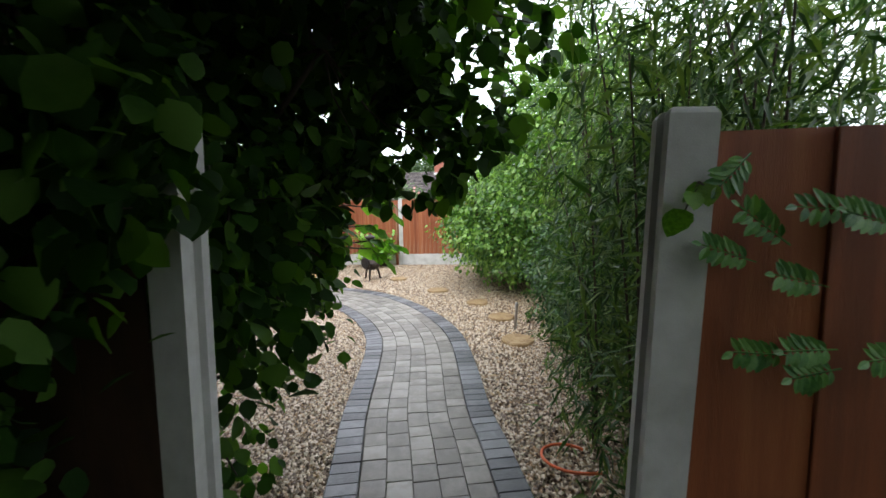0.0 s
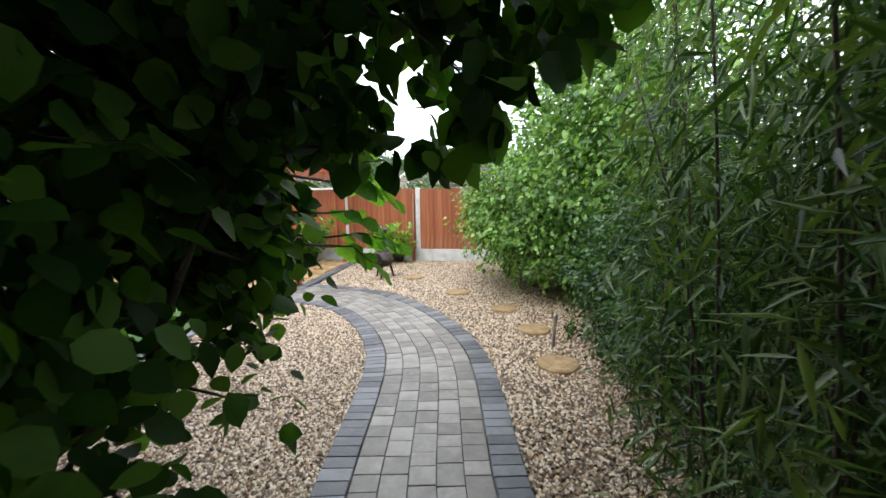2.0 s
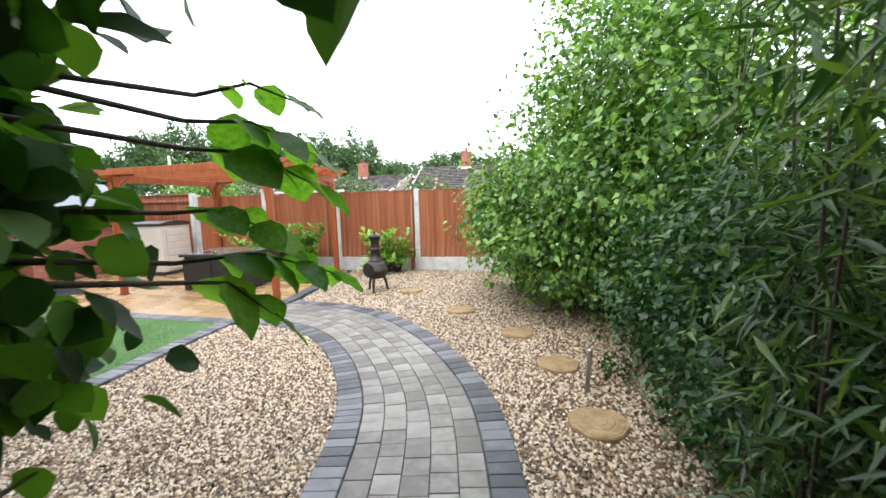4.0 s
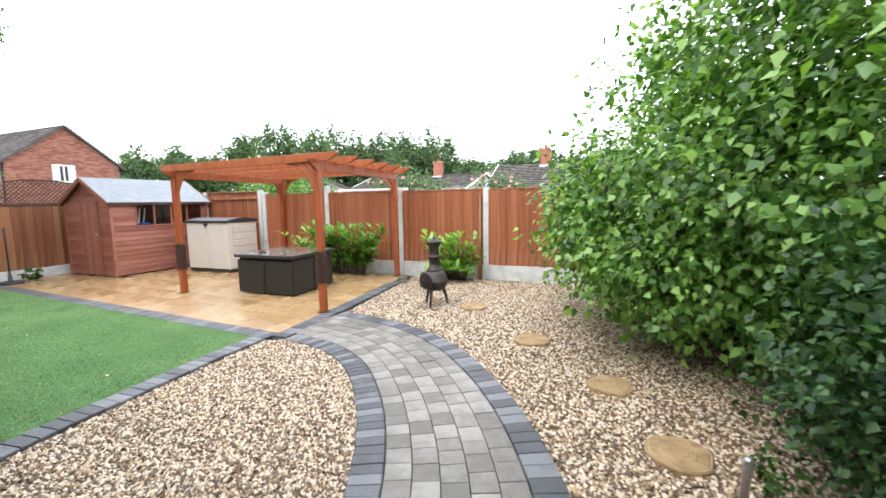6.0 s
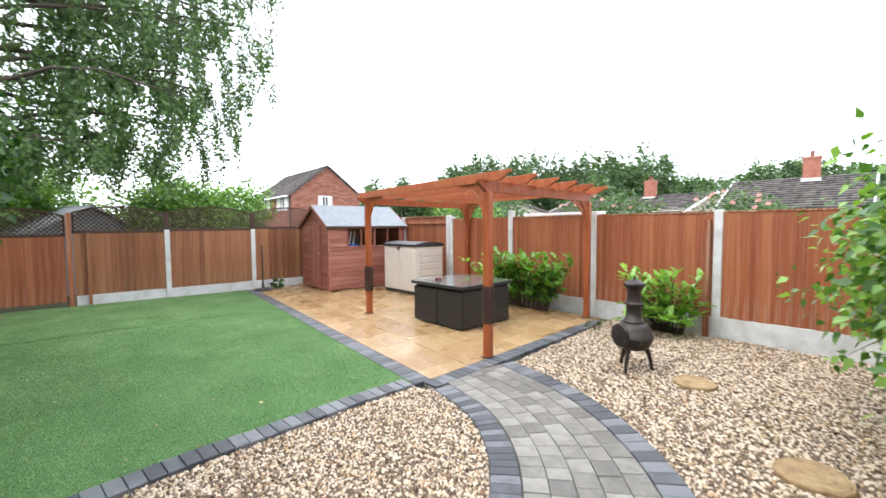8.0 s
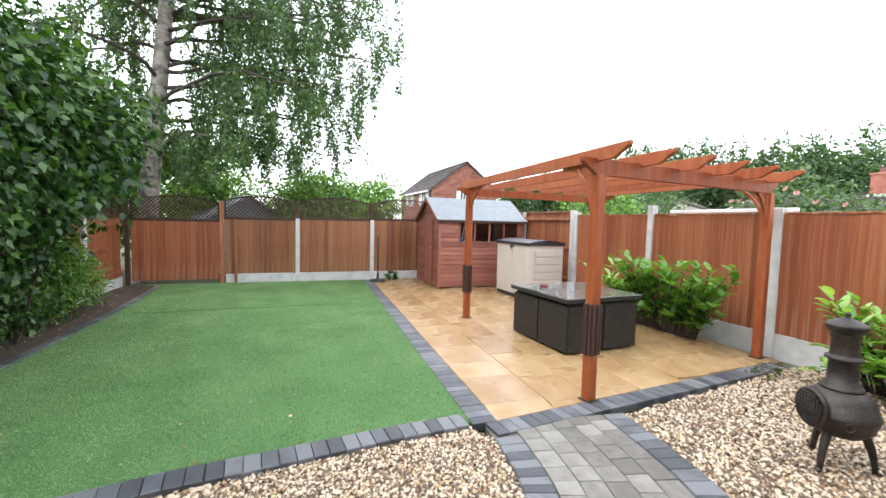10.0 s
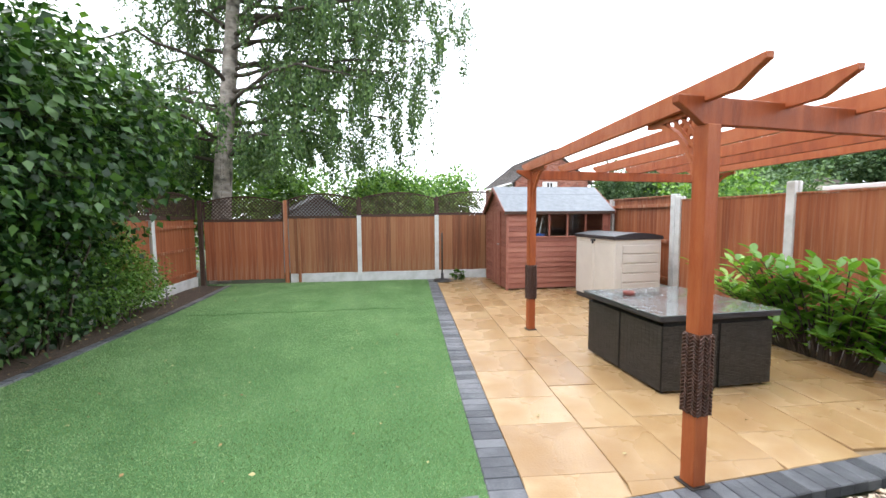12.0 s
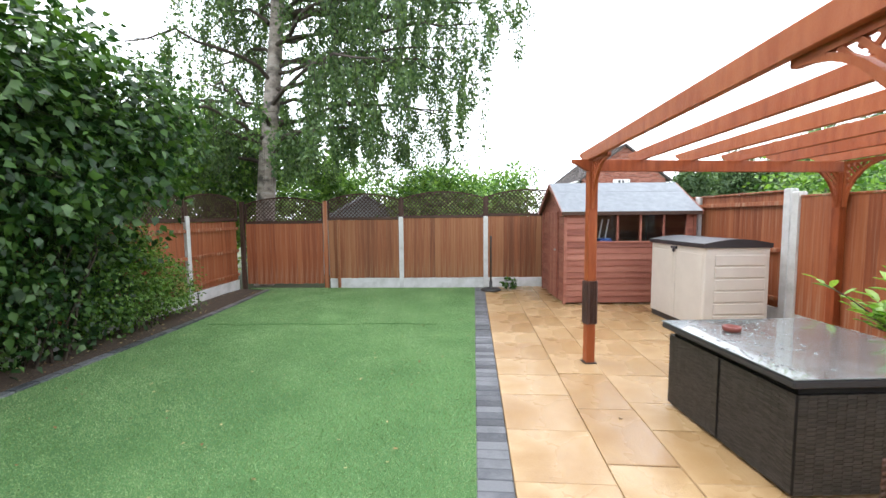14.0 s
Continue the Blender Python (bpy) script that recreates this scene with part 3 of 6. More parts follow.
def trellis(parent, a, b, z0, z_side, z_mid, label=""):
    """A trellis topper with a bowed top and diamond lattice."""
    a, b = Vector((*a, 0)), Vector((*b, 0))
    u = (b - a).normalized()
    L = (b - a).length
    top = lambda s: z_side + (z_mid - z_side) * (1 - (2 * s / L - 1) ** 2)
    bm = bmesh.new()
    P = lambda s, z, o=0.0: a + u * s + Vector((u.y, -u.x, 0)) * o + Vector((0, 0, z))
    beam_between(bm, P(0.03, z0 + 0.02), P(L - 0.03, z0 + 0.02), 0.035, 0.04)
    for s in (0.04, L - 0.04):
        beam_between(bm, P(s, z0), P(s, top(s)), 0.035, 0.035)
    for k in range(12):
        s0, s1 = 0.03 + (L - 0.06) * k / 12, 0.03 + (L - 0.06) * (k + 1) / 12
        beam_between(bm, P(s0, top(s0)), P(s1 + 0.004, top(s1)), 0.035, 0.03)
    part("trellis_frame", bm, M["fence_dark"], parent)
    for sign, o in ((1, 0.006), (-1, -0.006)):
        soup = Soup()
        step = 0.085
        k = -8
        while k * step < L + 0.6:
            # walk along the slat, keeping the stretch under the bowed top
            s_start = k * step
            run = []
            for q in range(0, 41):
                h = q * 0.016
                s = s_start + sign * h if sign > 0 else s_start - h
                if 0.05 < s < L - 0.05 and z0 + h < top(s) - 0.005:
                    run.append((s, z0 + h))
            if len(run) > 2:
                p, q2 = P(*run[0], o), P(*run[-1], o)
                dd = (q2 - p).normalized()
                side = dd.cross(Vector((u.y, -u.x, 0))).normalized() * 0.009
                nn = Vector((u.y, -u.x, 0)) * 0.004
                base = soup.n
                for c in (p, q2):
                    for e in (side + nn, side - nn, -side - nn, -side + nn):
                        soup.v.append((c + e)[:])
                soup.n += 8
                for f in ((0, 1, 5, 4), (1, 2, 6, 5), (2, 3, 7, 6), (3, 0, 4, 7), (0, 3, 2, 1), (4, 5, 6, 7)):
                    soup.f.append(tuple(base + i for i in f))
            k += 1
        add_object("lattice", soup.mesh("lattice", False), M["fence_dark"], parent)


# north fence: red-brown boards between concrete posts
fence_n = thing("fence", "red-brown stained board fence with concrete posts and gravel boards", "fence")
posts_n = [(-7.07, 1.85), (-5.165, 1.94), (-3.255, 1.86), (-1.345, 1.82), (0.575, 1.82), (2.49, 1.82), (4.4, 1.82)]
for x, h in posts_n:
    concrete_post(fence_n, x, NF + 0.05, h, 0.105)
for (x0, _), (x1, _) in zip(posts_n, posts_n[1:]):
    fence_bay(fence_n, (x0, NF + 0.05), (x1, NF + 0.05), 0.29, 1.775, M["fence_red"], cap=True)
box("wooden_post", (-1.465, NF - 0.02, 0.83), (0.07, 0.06, 1.7), M["fence_red"], fence_n, bevel=0.005)

# the bay behind the shed shows its rails
fence_nw = thing("fence", "red-brown stained fence panel with its rails showing", "fence")
concrete_post(fence_nw, -7.26, NF + 0.1, 1.90, 0.105)
concrete_post(fence_nw, -9.2, NF + 0.1, 1.88, 0.105)
concrete_post(fence_nw, -11.0, NF + 0.1, 1.88, 0.105)
fence_bay(fence_nw, (-9.2, NF + 0.1), (-7.26, NF + 0.1), 0.29, 1.86, M["fence_red"], rails=True)
fence_bay(fence_nw, (-11.0, NF + 0.1), (-9.2, NF + 0.1), 0.29, 1.86, M["fence_red"], rails=True)

# west fence with trellis on top
fence_w = thing("fence", "weathered brown board fence with bowed trellis topping", "fence")
posts_w = [9.47, 7.57, 5.67]
for y in posts_w + [11.2]:
    concrete_post(fence_w, WF - 0.05, y, 1.58, 0.10, turn=90)
fence_bay(fence_w, (WF - 0.05, 3.99), (WF - 0.05, 5.67), 0.20, 1.52, M["fence_olive"], cap=False)
fence_bay(fence_w, (WF - 0.05, 5.67), (WF - 0.05, 7.57), 0.20, 1.55, M["fence_olive"], cap=False)
fence_bay(fence_w, (WF - 0.05, 7.57), (WF - 0.05, 9.47), 0.20, 1.58, M["fence_olive"], cap=False)
fence_bay(fence_w, (WF - 0.05, 9.47), (WF - 0.05, 11.2), 0.20, 1.58, M["fence_olive"], cap=False)
fence_bay(fence_w, (WF - 0.05, 2.11), (WF - 0.05, 3.93), 0.08, 1.45, M["fence_red"], gravel_board=False, cap=False)
for y in (3.96, 2.07):
    box("wooden_post", (WF - 0.03, y, 0.95), (0.085, 0.085, 2.0), M["fence_red"] if y > 3 else M["fence_dark"], fence_w, bevel=0.006)
box("wooden_post", (WF + 0.01, 4.26, 0.75), (0.05, 0.06, 1.55), M["fence_olive"], fence_w, bevel=0.006)
for y0, y1, z in ((2.11, 3.93, 1.47), (3.99, 5.67, 1.54), (5.67, 7.57, 1.57), (7.57, 9.47, 1.60), (9.47, 11.2, 1.60)):
    trellis(fence_w, (WF - 0.05, y0), (WF - 0.05, y1), z, z + 0.40, z + 0.56)
    box("capping", (WF - 0.05, (y0 + y1) / 2, z), (0.06, y1 - y0 - 0.04, 0.045), M["fence_dark"], fence_w, bevel=0.005)
for y in (5.67, 7.57, 9.47):
    box("trellis_post", (WF - 0.05, y, 1.80), (0.05, 0.05, 0.46), M["fence_dark"], fence_w, bevel=0.004)

# south fence, rails towards the garden, mostly behind the hedge
fence_s = thing("fence", "red-brown fence with rails showing and a trellis topping", "fence")
xs = [-10.94, -9.13, -7.1, -5.2, -3.3]
for x in xs[1:]:
    concrete_post(fence_s, x, SF - 0.05, 1.62, 0.10)
for x0, x1 in zip(xs, xs[1:]):
    fence_bay(fence_s, (x1, SF - 0.05), (x0, SF - 0.05), 0.20, 1.50, M["fence_red"], rails=True, cap=False)
    trellis(fence_s, (x1, SF - 0.05), (x0, SF - 0.05), 1.54, 1.94, 2.06)
    box("capping", ((x0 + x1) / 2, SF - 0.05, 1.53), (x1 - x0 - 0.05, 0.06, 0.045), M["fence_dark"], fence_s, bevel=0.005)

# gateway fence at the start of the path
fence_g = thing("fence", "orange-brown stained fence beside the gateway", "fence")
concrete_post(fence_g, 1.704, 1.235, 1.905, 0.110, "weathered concrete gatepost", lean=2.1)
concrete_post(fence_g, 0.432, 1.12, 1.93, 0.10, "weathered concrete gatepost", lean=2.0)
concrete_post(fence_g, 3.70, 1.235, 1.90, 0.105)
concrete_post(fence_g, -1.38, 1.12, 1.86, 0.105)
concrete_post(fence_g, -3.30, 1.12, 1.86, 0.105)
fence_bay(fence_g, (1.748, 1.235), (3.70, 1.235), 0.05, 1.845, M["gate_panel"], board=0.31, cap=False)
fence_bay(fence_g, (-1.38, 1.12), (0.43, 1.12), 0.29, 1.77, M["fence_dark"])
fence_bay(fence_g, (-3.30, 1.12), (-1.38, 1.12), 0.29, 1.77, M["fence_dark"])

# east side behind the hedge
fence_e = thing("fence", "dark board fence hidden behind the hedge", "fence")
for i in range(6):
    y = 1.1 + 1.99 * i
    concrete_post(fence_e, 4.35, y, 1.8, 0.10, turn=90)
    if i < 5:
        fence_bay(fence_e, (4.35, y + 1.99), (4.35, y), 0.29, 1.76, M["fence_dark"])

# ---------------------------------------------------------------- pergola
A, B, C = Vector((-2.865, 8.02)), Vector((-6.095, 8.235)), Vector((-3.23, 10.90))
D = B + (C - A)
pergola = thing("pergola", "red-brown stained timber pergola standing on the patio", "pergola")
ang_ac = math.degrees(math.atan2(-(C - A).x, (C - A).y))
ang_ab = math.degrees(math.atan2(-(B - A).y, -(B - A).x))
for p in (A, B, C, D):
    box("post", (p.x, p.y, 1.01), (0.092, 0.092, 2.02), M["cedar"], pergola, rot=(0, 0, ang_ac), bevel=0.005)
    box("post_foot", (p.x, p.y, 0.008), (0.13, 0.13, 0.012), M["iron"], pergola, rot=(0, 0, ang_ac), bevel=0.003)


def shaped_beam(name, a, b, over_a, over_b, z0, h, w, parent):
    """A joist whose ends are cut in a slanting curve below."""
    a, b = Vector((*a, z0)), Vector((*b, z0))
    u = (b - a).normalized()
    a, b = a - u * over_a, b + u * over_b
    L = (b - a).length
    c = 0.17
    prof = [(0, h), (0, h * 0.72), (c * 0.35, h * 0.5), (c, 0), (L - c, 0), (L - c * 0.35, h * 0.5), (L, h * 0.72), (L, h)]
    side = Vector((u.y, -u.x, 0)) * (w / 2)
    bm = bmesh.new()
    l = [bm.verts.new(a + u * s + Vector((0, 0, z)) - side) for s, z in prof]
    r = [bm.verts.new(a + u * s + Vector((0, 0, z)) + side) for s, z in prof]
    bm.faces.new(l)
    bm.faces.new(r[::-1])
    for k in range(8):
        bm.faces.new((l[k], r[k], r[(k + 1) % 8], l[(k + 1) % 8]))
    bmesh.ops.recalc_face_normals(bm, faces=bm.faces)
    bmesh.ops.bevel(bm, geom=bm.edges[:], offset=0.004, segments=1, affect="EDGES")
    return part(name, bm, M["cedar"], parent)


shaped_beam("beam", A, C, 0.22, 0.16, 2.02, 0.145, 0.045, pergola)
shaped_beam("beam", B, D, 0.22, 0.16, 2.02, 0.12, 0.045, pergola)
ac = (C - A)
for i in range(6):
    t = -0.01 + i / 5 * 0.98
    shaped_beam("rafter", B + ac * t, A + ac * t, 0.34, 0.40, 2.135, 0.115, 0.04, pergola)


def bracket(corner, along, parent):
    """A quarter-round lattice bracket between a post and the beam."""
    u = Vector((*along, 0)).normalized()
    o = Vector((*corner, 0)) + u * 0.046
    P = lambda s, z: o + u * s + Vector((0, 0, z))
    R = 0.50
    zt = 2.135
    bm = bmesh.new()
    beam_between(bm, P(0.0, zt - 0.015), P(R, zt - 0.015), 0.03, 0.03)
    beam_between(bm, P(0.012, zt - R), P(0.012, zt), 0.03, 0.025)
    pts = [(0.012 + (R - 0.02) * (1 - math.cos(math.radians(9 * k))), zt - R + (R - 0.02) * math.sin(math.radians(9 * k))) for k in range(11)]
    for p, q in zip(pts, pts[1:]):
        beam_between(bm, P(*p), P(*q), 0.03, 0.028)
    part("bracket_frame", bm, M["cedar"], parent)
    bm = bmesh.new()
    curve_z = lambda s: zt - R + math.sqrt(max(0.0, R * R - (R - s) ** 2))
    for k in range(-5, 9):
        for sign in (1, -1):
            run = [(s / 40 * R, zt - 0.03 - (0.07 * k if sign > 0 else -0.07 * k + 0.30) + (s / 40 * R) * -sign * 1.0) for s in range(41)]
            run = [(s, z) for s, z in run if s > 0.02 and curve_z(s) < z < zt - 0.02]
            if len(run) > 2:
                beam_between(bm, P(*run[0]) + Vector((u.y, -u.x, 0)) * 0.005 * sign, P(*run[-1]) + Vector((u.y, -u.x, 0)) * 0.005 * sign, 0.010, 0.021)
    part("bracket_lattice", bm, M["cedar"], parent)


bracket(A, B - A, pergola)
bracket(B, A - B, pergola)
bracket(C, D - C, pergola)
bracket(D, C - D, pergola)
bracket(C, A - C, pergola)
bracket(D, B - D, pergola)

# willow screens wrapped round two posts
for p in (A, B):
    wrap = thing("post_wrap", "dark brown woven willow sleeve round a pergola post", "sleeve", "post sleeves", at=(p.x, p.y, 0, 0, 0, ang_ac))
    box("backing", (0, 0, 0.655), (0.102, 0.102, 0.46), M["willow"], wrap)
    soup = Soup()
    for side in range(4):
        c, s = math.cos(side * math.pi / 2), math.sin(side * math.pi / 2)
        for col in range(4):
            for row in range(22):
                h = 0.44 + row * 0.0205
                x0 = -0.05 + col * 0.025
                tilt = 0.012 if col % 2 else -0.012
                a0 = (x0, -0.056, h + tilt)
                b0 = (x0 + 0.0125, -0.064, h)
                c0 = (x0 + 0.025, -0.056, h - tilt)
                soup.tube([(c * q[0] - s * q[1], s * q[0] + c * q[1], q[2]) for q in (a0, b0, c0)], 0.0055, 0.0055, 4)
    add_object("weave", soup.mesh("weave"), M["willow"], wrap)

# ---------------------------------------------------------------- shed
SX0, SX1, SY0, SY1, SE, SR = -10.64, -9.02, 8.80, 11.02, 1.65, 2.14
shed = thing("shed", "red-brown overlap timber garden shed with a grey felt roof", "shed")


def clad(parent, a, b, z0, z1, holes=()):
    """Overlapping horizontal boards along the wall from a to b (outside on the right hand); holes: (s0, s1, z0, z1)."""
    a, b = Vector((*a, 0)), Vector((*b, 0))
    u = (b - a).normalized()
    L = (b - a).length
    nrm = Vector((u.y, -u.x, 0))
    step = 0.108
    z = z0
    while z < z1 - 0.01:
        hgt = min(step, z1 - z)
        spans = [(0.0, L)]
        for s0, s1, h0, h1 in holes:
            if z + hgt * 0.5 > h0 and z + hgt * 0.5 < h1:
                spans = [q for s in spans for q in ((s[0], min(s[1], s0)), (max(s[0], s1), s[1])) if q[1] - q[0] > 0.01]
        for s0, s1 in spans:
            bm = bmesh.new()
            prof = [(0.0, 0), (0.020, 0), (0.022, 0.006), (0.008, hgt + 0.006), (0.0, hgt + 0.006)]
            l = [bm.verts.new(a + u * s0 + nrm * o + Vector((0, 0, z + h))) for o, h in prof]
            r = [bm.verts.new(a + u * s1 + nrm * o + Vector((0, 0, z + h))) for o, h in prof]
            bm.faces.new(l)
            bm.faces.new(r[::-1])
            for k in range(5):
                bm.faces.new((l[k], r[k], r[(k + 1) % 5], l[(k + 1) % 5]))
            bmesh.ops.recalc_face_normals(bm, faces=bm.faces)
            part("cladding_board", bm, M["shed_wood"], parent)
        z += step


win = (0.50, 2.10, 1.10, 1.60)
clad(shed, (SX1, SY0), (SX1, SY1), 0.03, SE, [win])
clad(shed, (SX0, SY0), (SX1, SY0), 0.03, SE)
clad(shed, (SX1, SY1), (SX0, SY1), 0.03, SE)
clad(shed, (SX0, SY1), (SX0, SY0), 0.03, SE)
# gable triangles
mx = (SX0 + SX1) / 2
for y, o in ((SY0, -1), (SY1, 1)):
    k = 0
    z = SE
    while z < SR - 0.04:
        half = (SX1 - SX0) / 2 * (SR - z) / (SR - SE)
        half2 = (SX1 - SX0) / 2 * max(0.02, SR - z - 0.1) / (SR - SE)
        bm = bmesh.new()
        y1 = y + o * 0.021
        vs = [bm.verts.new(c) for c in ((mx - half, y, z), (mx + half, y, z), (mx + half2, y, z + 0.105), (mx - half2, y, z + 0.105), (mx - half, y1, z), (mx + half, y1, z), (mx + half2, y + o * 0.01, z + 0.105), (mx - half2, y + o * 0.01, z + 0.105))]
        for q in ((0, 1, 2, 3), (4, 5, 6, 7), (0, 1, 5, 4), (1, 2, 6, 5), (2, 3, 7, 6), (3, 0, 4, 7)):
            bm.faces.new([vs[i] for i in q])
        bmesh.ops.recalc_face_normals(bm, faces=bm.faces)
        part("cladding_board", bm, M["shed_wood"], shed)
        z += 0.105
# corner battens, door
for x, y in ((SX1, SY0), (SX0, SY0), (SX1, SY1)):
    box("corner_batten", (x + (0.012 if x == SX1 else -0.012), y - 0.012 if y == SY0 else y + 0.012, SE / 2), (0.05, 0.05, SE), M["shed_wood"], shed, bevel=0.004)
door = box("door", (-9.71, SY0 - 0.034, 0.84), (0.62, 0.022, 1.62), M["shed_wood"], shed, bevel=0.003)
for i in range(5):
    bm = bmesh.new()
    cube(bm, (-0.25 + i * 0.125, -0.015, 0), (0.119, 0.012, 1.60), bevel=0.003)
    part("door_board", bm, M["shed_wood"], door)
bm = bmesh.new()
lathe(bm, [(0.018, 0), (0.02, 0.02), (0.012, 0.035)], 12, pose(0.24, -0.02, 0.1, 90, 0, 0))
part("door_knob", bm, M["steel"], door, smooth=True)
# floor and dark inside
box("floor_board", (mx, (SY0 + SY1) / 2, 0.03), (SX1 - SX0 - 0.02, SY1 - SY0 - 0.02, 0.03), M["shed_dark"], shed)
box("lining", (SX0 + 0.03, (SY0 + SY1) / 2, SE / 2), (0.012, SY1 - SY0 - 0.06, SE - 0.08), M["shed_dark"], shed)
# window: frame, mullions, panes
fx = SX1 + 0.008
wy0, wy1 = SY0 + win[0], SY0 + win[1]
for y in (wy0, wy0 + 0.40, wy0 + 0.80, wy0 + 1.20, wy1):
    box("window_mullion", (fx, y, (win[2] + win[3]) / 2), (0.05, 0.035, win[3] - win[2] + 0.03), M["shed_wood"], shed, bevel=0.004)
for z in (win[2], win[3]):
    box("window_rail", (fx, (wy0 + wy1) / 2, z), (0.045, wy1 - wy0, 0.03), M["shed_wood"], shed, bevel=0.004)
for i in range(4):
    g = box("pane", (SX1 - 0.008, wy0 + 0.2 + 0.4 * i, (win[2] + win[3]) / 2), (0.004, 0.365, win[3] - win[2] - 0.03), M["glass"], shed)
    g.visible_shadow = False
# roof of two felted boards
for sgn in (1, -1):
    half = (SX1 - SX0) / 2 + 0.10
    rise = SR - SE
    slope = math.degrees(math.atan2(rise, (SX1 - SX0) / 2))
    ln = half / math.cos(math.radians(slope))
    cx = mx + sgn * half / 2
    cz = SR + 0.035 - half / 2 * math.tan(math.radians(slope))
    box("roof_board", (cx, (SY0 + SY1) / 2, cz), (ln, SY1 - SY0 + 0.20, 0.018), M["shed_dark"], shed, rot=(0, sgn * slope, 0))
    for i in range(3):
        s = (i - 1) * ln / 3
        x = cx + s * math.cos(math.radians(slope))
        z = cz - sgn * s * math.sin(math.radians(slope)) + 0.014 + (0.004 if (sgn * (i - 1)) < 0 else 0)
        box("felt_strip", (x, (SY0 + SY1) / 2, z), (ln / 3 + 0.012, SY1 - SY0 + 0.23, 0.007), M["felt"], shed, rot=(0, sgn * slope, 0), bevel=0.002)
    for y in (SY0 - 0.105, SY1 + 0.105):
        box("barge_board", (cx, y, cz - 0.025), (ln, 0.018, 0.09), M["shed_wood"], shed, rot=(0, sgn * slope, 0), bevel=0.003)
    box("eaves_board", (mx + sgn * (half - 0.01), (SY0 + SY1) / 2, SE - 0.045), (0.02, SY1 - SY0 + 0.2, 0.06), M["fence_dark"], shed, bevel=0.003)

# things kept in the shed by the window
stool = thing("folding_stool", "blue plastic folding stool with white legs in the shed", "stool", at=(SX1 - 0.16, SY0 + 0.72, 1.14, 0, 0, 0))
box("seat", (0, 0, 0), (0.2, 0.22, 0.05), M["blue_plastic"], stool, bevel=0.01)
for y in (-0.05, 0.06):
    bm = bmesh.new()
    beam_between(bm, (0, y - 0.03, 0.02), (0, y + 0.03, 0.36), 0.02, 0.02, 0.003)
    part("leg", bm, M["upvc"], stool, "white leg")
shelf = thing("shelf", "plain wooden shelf inside the shed window", "shelf")
box("shelf_board", (SX1 - 0.2, (SY0 + SY1) / 2, 1.09), (0.36, SY1 - SY0 - 0.06, 0.022), M["shed_dark"], shelf, bevel=0.003)
for y in (SY0 + 0.3, SY1 - 0.3):
    box("bracket", (SX1 - 0.03, y, 0.56), (0.03, 0.03, 1.04), M["shed_dark"], shelf)

# ---------------------------------------------------------------- storage box
store = thing("storage_box", "beige resin storage cabinet with a dark arched lid", "storage box", at=(-7.70, 10.42, 0, 0, 0, 2))
bw, bd, bh = 1.28, 0.84, 1.16
box("base", (0, 0, 0.04), (bw - 0.02, bd - 0.02, 0.08), M["lid"], store, "dark plinth", bevel=0.01)
for x in (-1, 1):
    pnl = box("side_panel", (x * (bw / 2 - 0.02), 0, 0.08 + (bh - 0.08) / 2), (0.04, bd, bh - 0.08), M["resin"], store, bevel=0.008)
    for k in range(6):
        box("rib", (x * 0.026, 0.03, -0.43 + k * 0.158), (0.022, bd - 0.18, 0.140), M["resin"], pnl, bevel=0.009)
box("back_panel", (0, bd / 2 - 0.02, 0.62), (bw - 0.08, 0.03, bh - 0.1), M["resin"], store)
for s in (-1, 1):
    d = box("door", (s * bw / 4, -bd / 2 + 0.015, 0.08 + (bh - 0.08) / 2), (bw / 2 - 0.008, 0.04, bh - 0.09), M["resin"], store, bevel=0.008)
    box("door_inset", (0, -0.021, -0.02), (bw / 2 - 0.10, 0.008, bh - 0.25), M["resin"], d, bevel=0.003)
bm = bmesh.new()
n = 12
prof = []
for k in range(n + 1):
    t = k / n
    prof.append((-bd / 2 - 0.03 + t * (bd + 0.05), bh + 0.035 + 0.055 * math.sin(math.pi * min(1, t * 1.0)) ** 1.0))
lo = [(-bd / 2 - 0.03, bh - 0.02), (bd / 2 + 0.02, bh - 0.02)]
ring = [lo[0]] + prof + [lo[1]]
l = [bm.verts.new((-bw / 2 - 0.02, y, z)) for y, z in ring]
r = [bm.verts.new((bw / 2 + 0.02, y, z)) for y, z in ring]
bm.faces.new(l)
bm.faces.new(r[::-1])
for k in range(len(ring)):
    bm.faces.new((l[k], r[k], r[(k + 1) % len(ring)], l[(k + 1) % len(ring)]))
bmesh.ops.recalc_face_normals(bm, faces=bm.faces)
part("lid", bm, M["lid"], store, "dark grey arched lid")
bm = bmesh.new()
cube(bm, (-0.02, -bd / 2 - 0.02, bh - 0.055), (0.13, 0.03, 0.035), bevel=0.006)
cube(bm, (-0.02, -bd / 2 - 0.028, bh - 0.09), (0.035, 0.025, 0.06), bevel=0.006)
part("latch", bm, M["lid"], store, "dark latch")

# ---------------------------------------------------------------- rattan cube set
TX, TY = -4.555, 9.14
rattan = thing("cube_dining_table", "black woven rattan table with a dark glass top, on the patio", "table", at=(TX, TY, 0, 0, 0, 2.5))
TW, TD = 1.17, 1.12


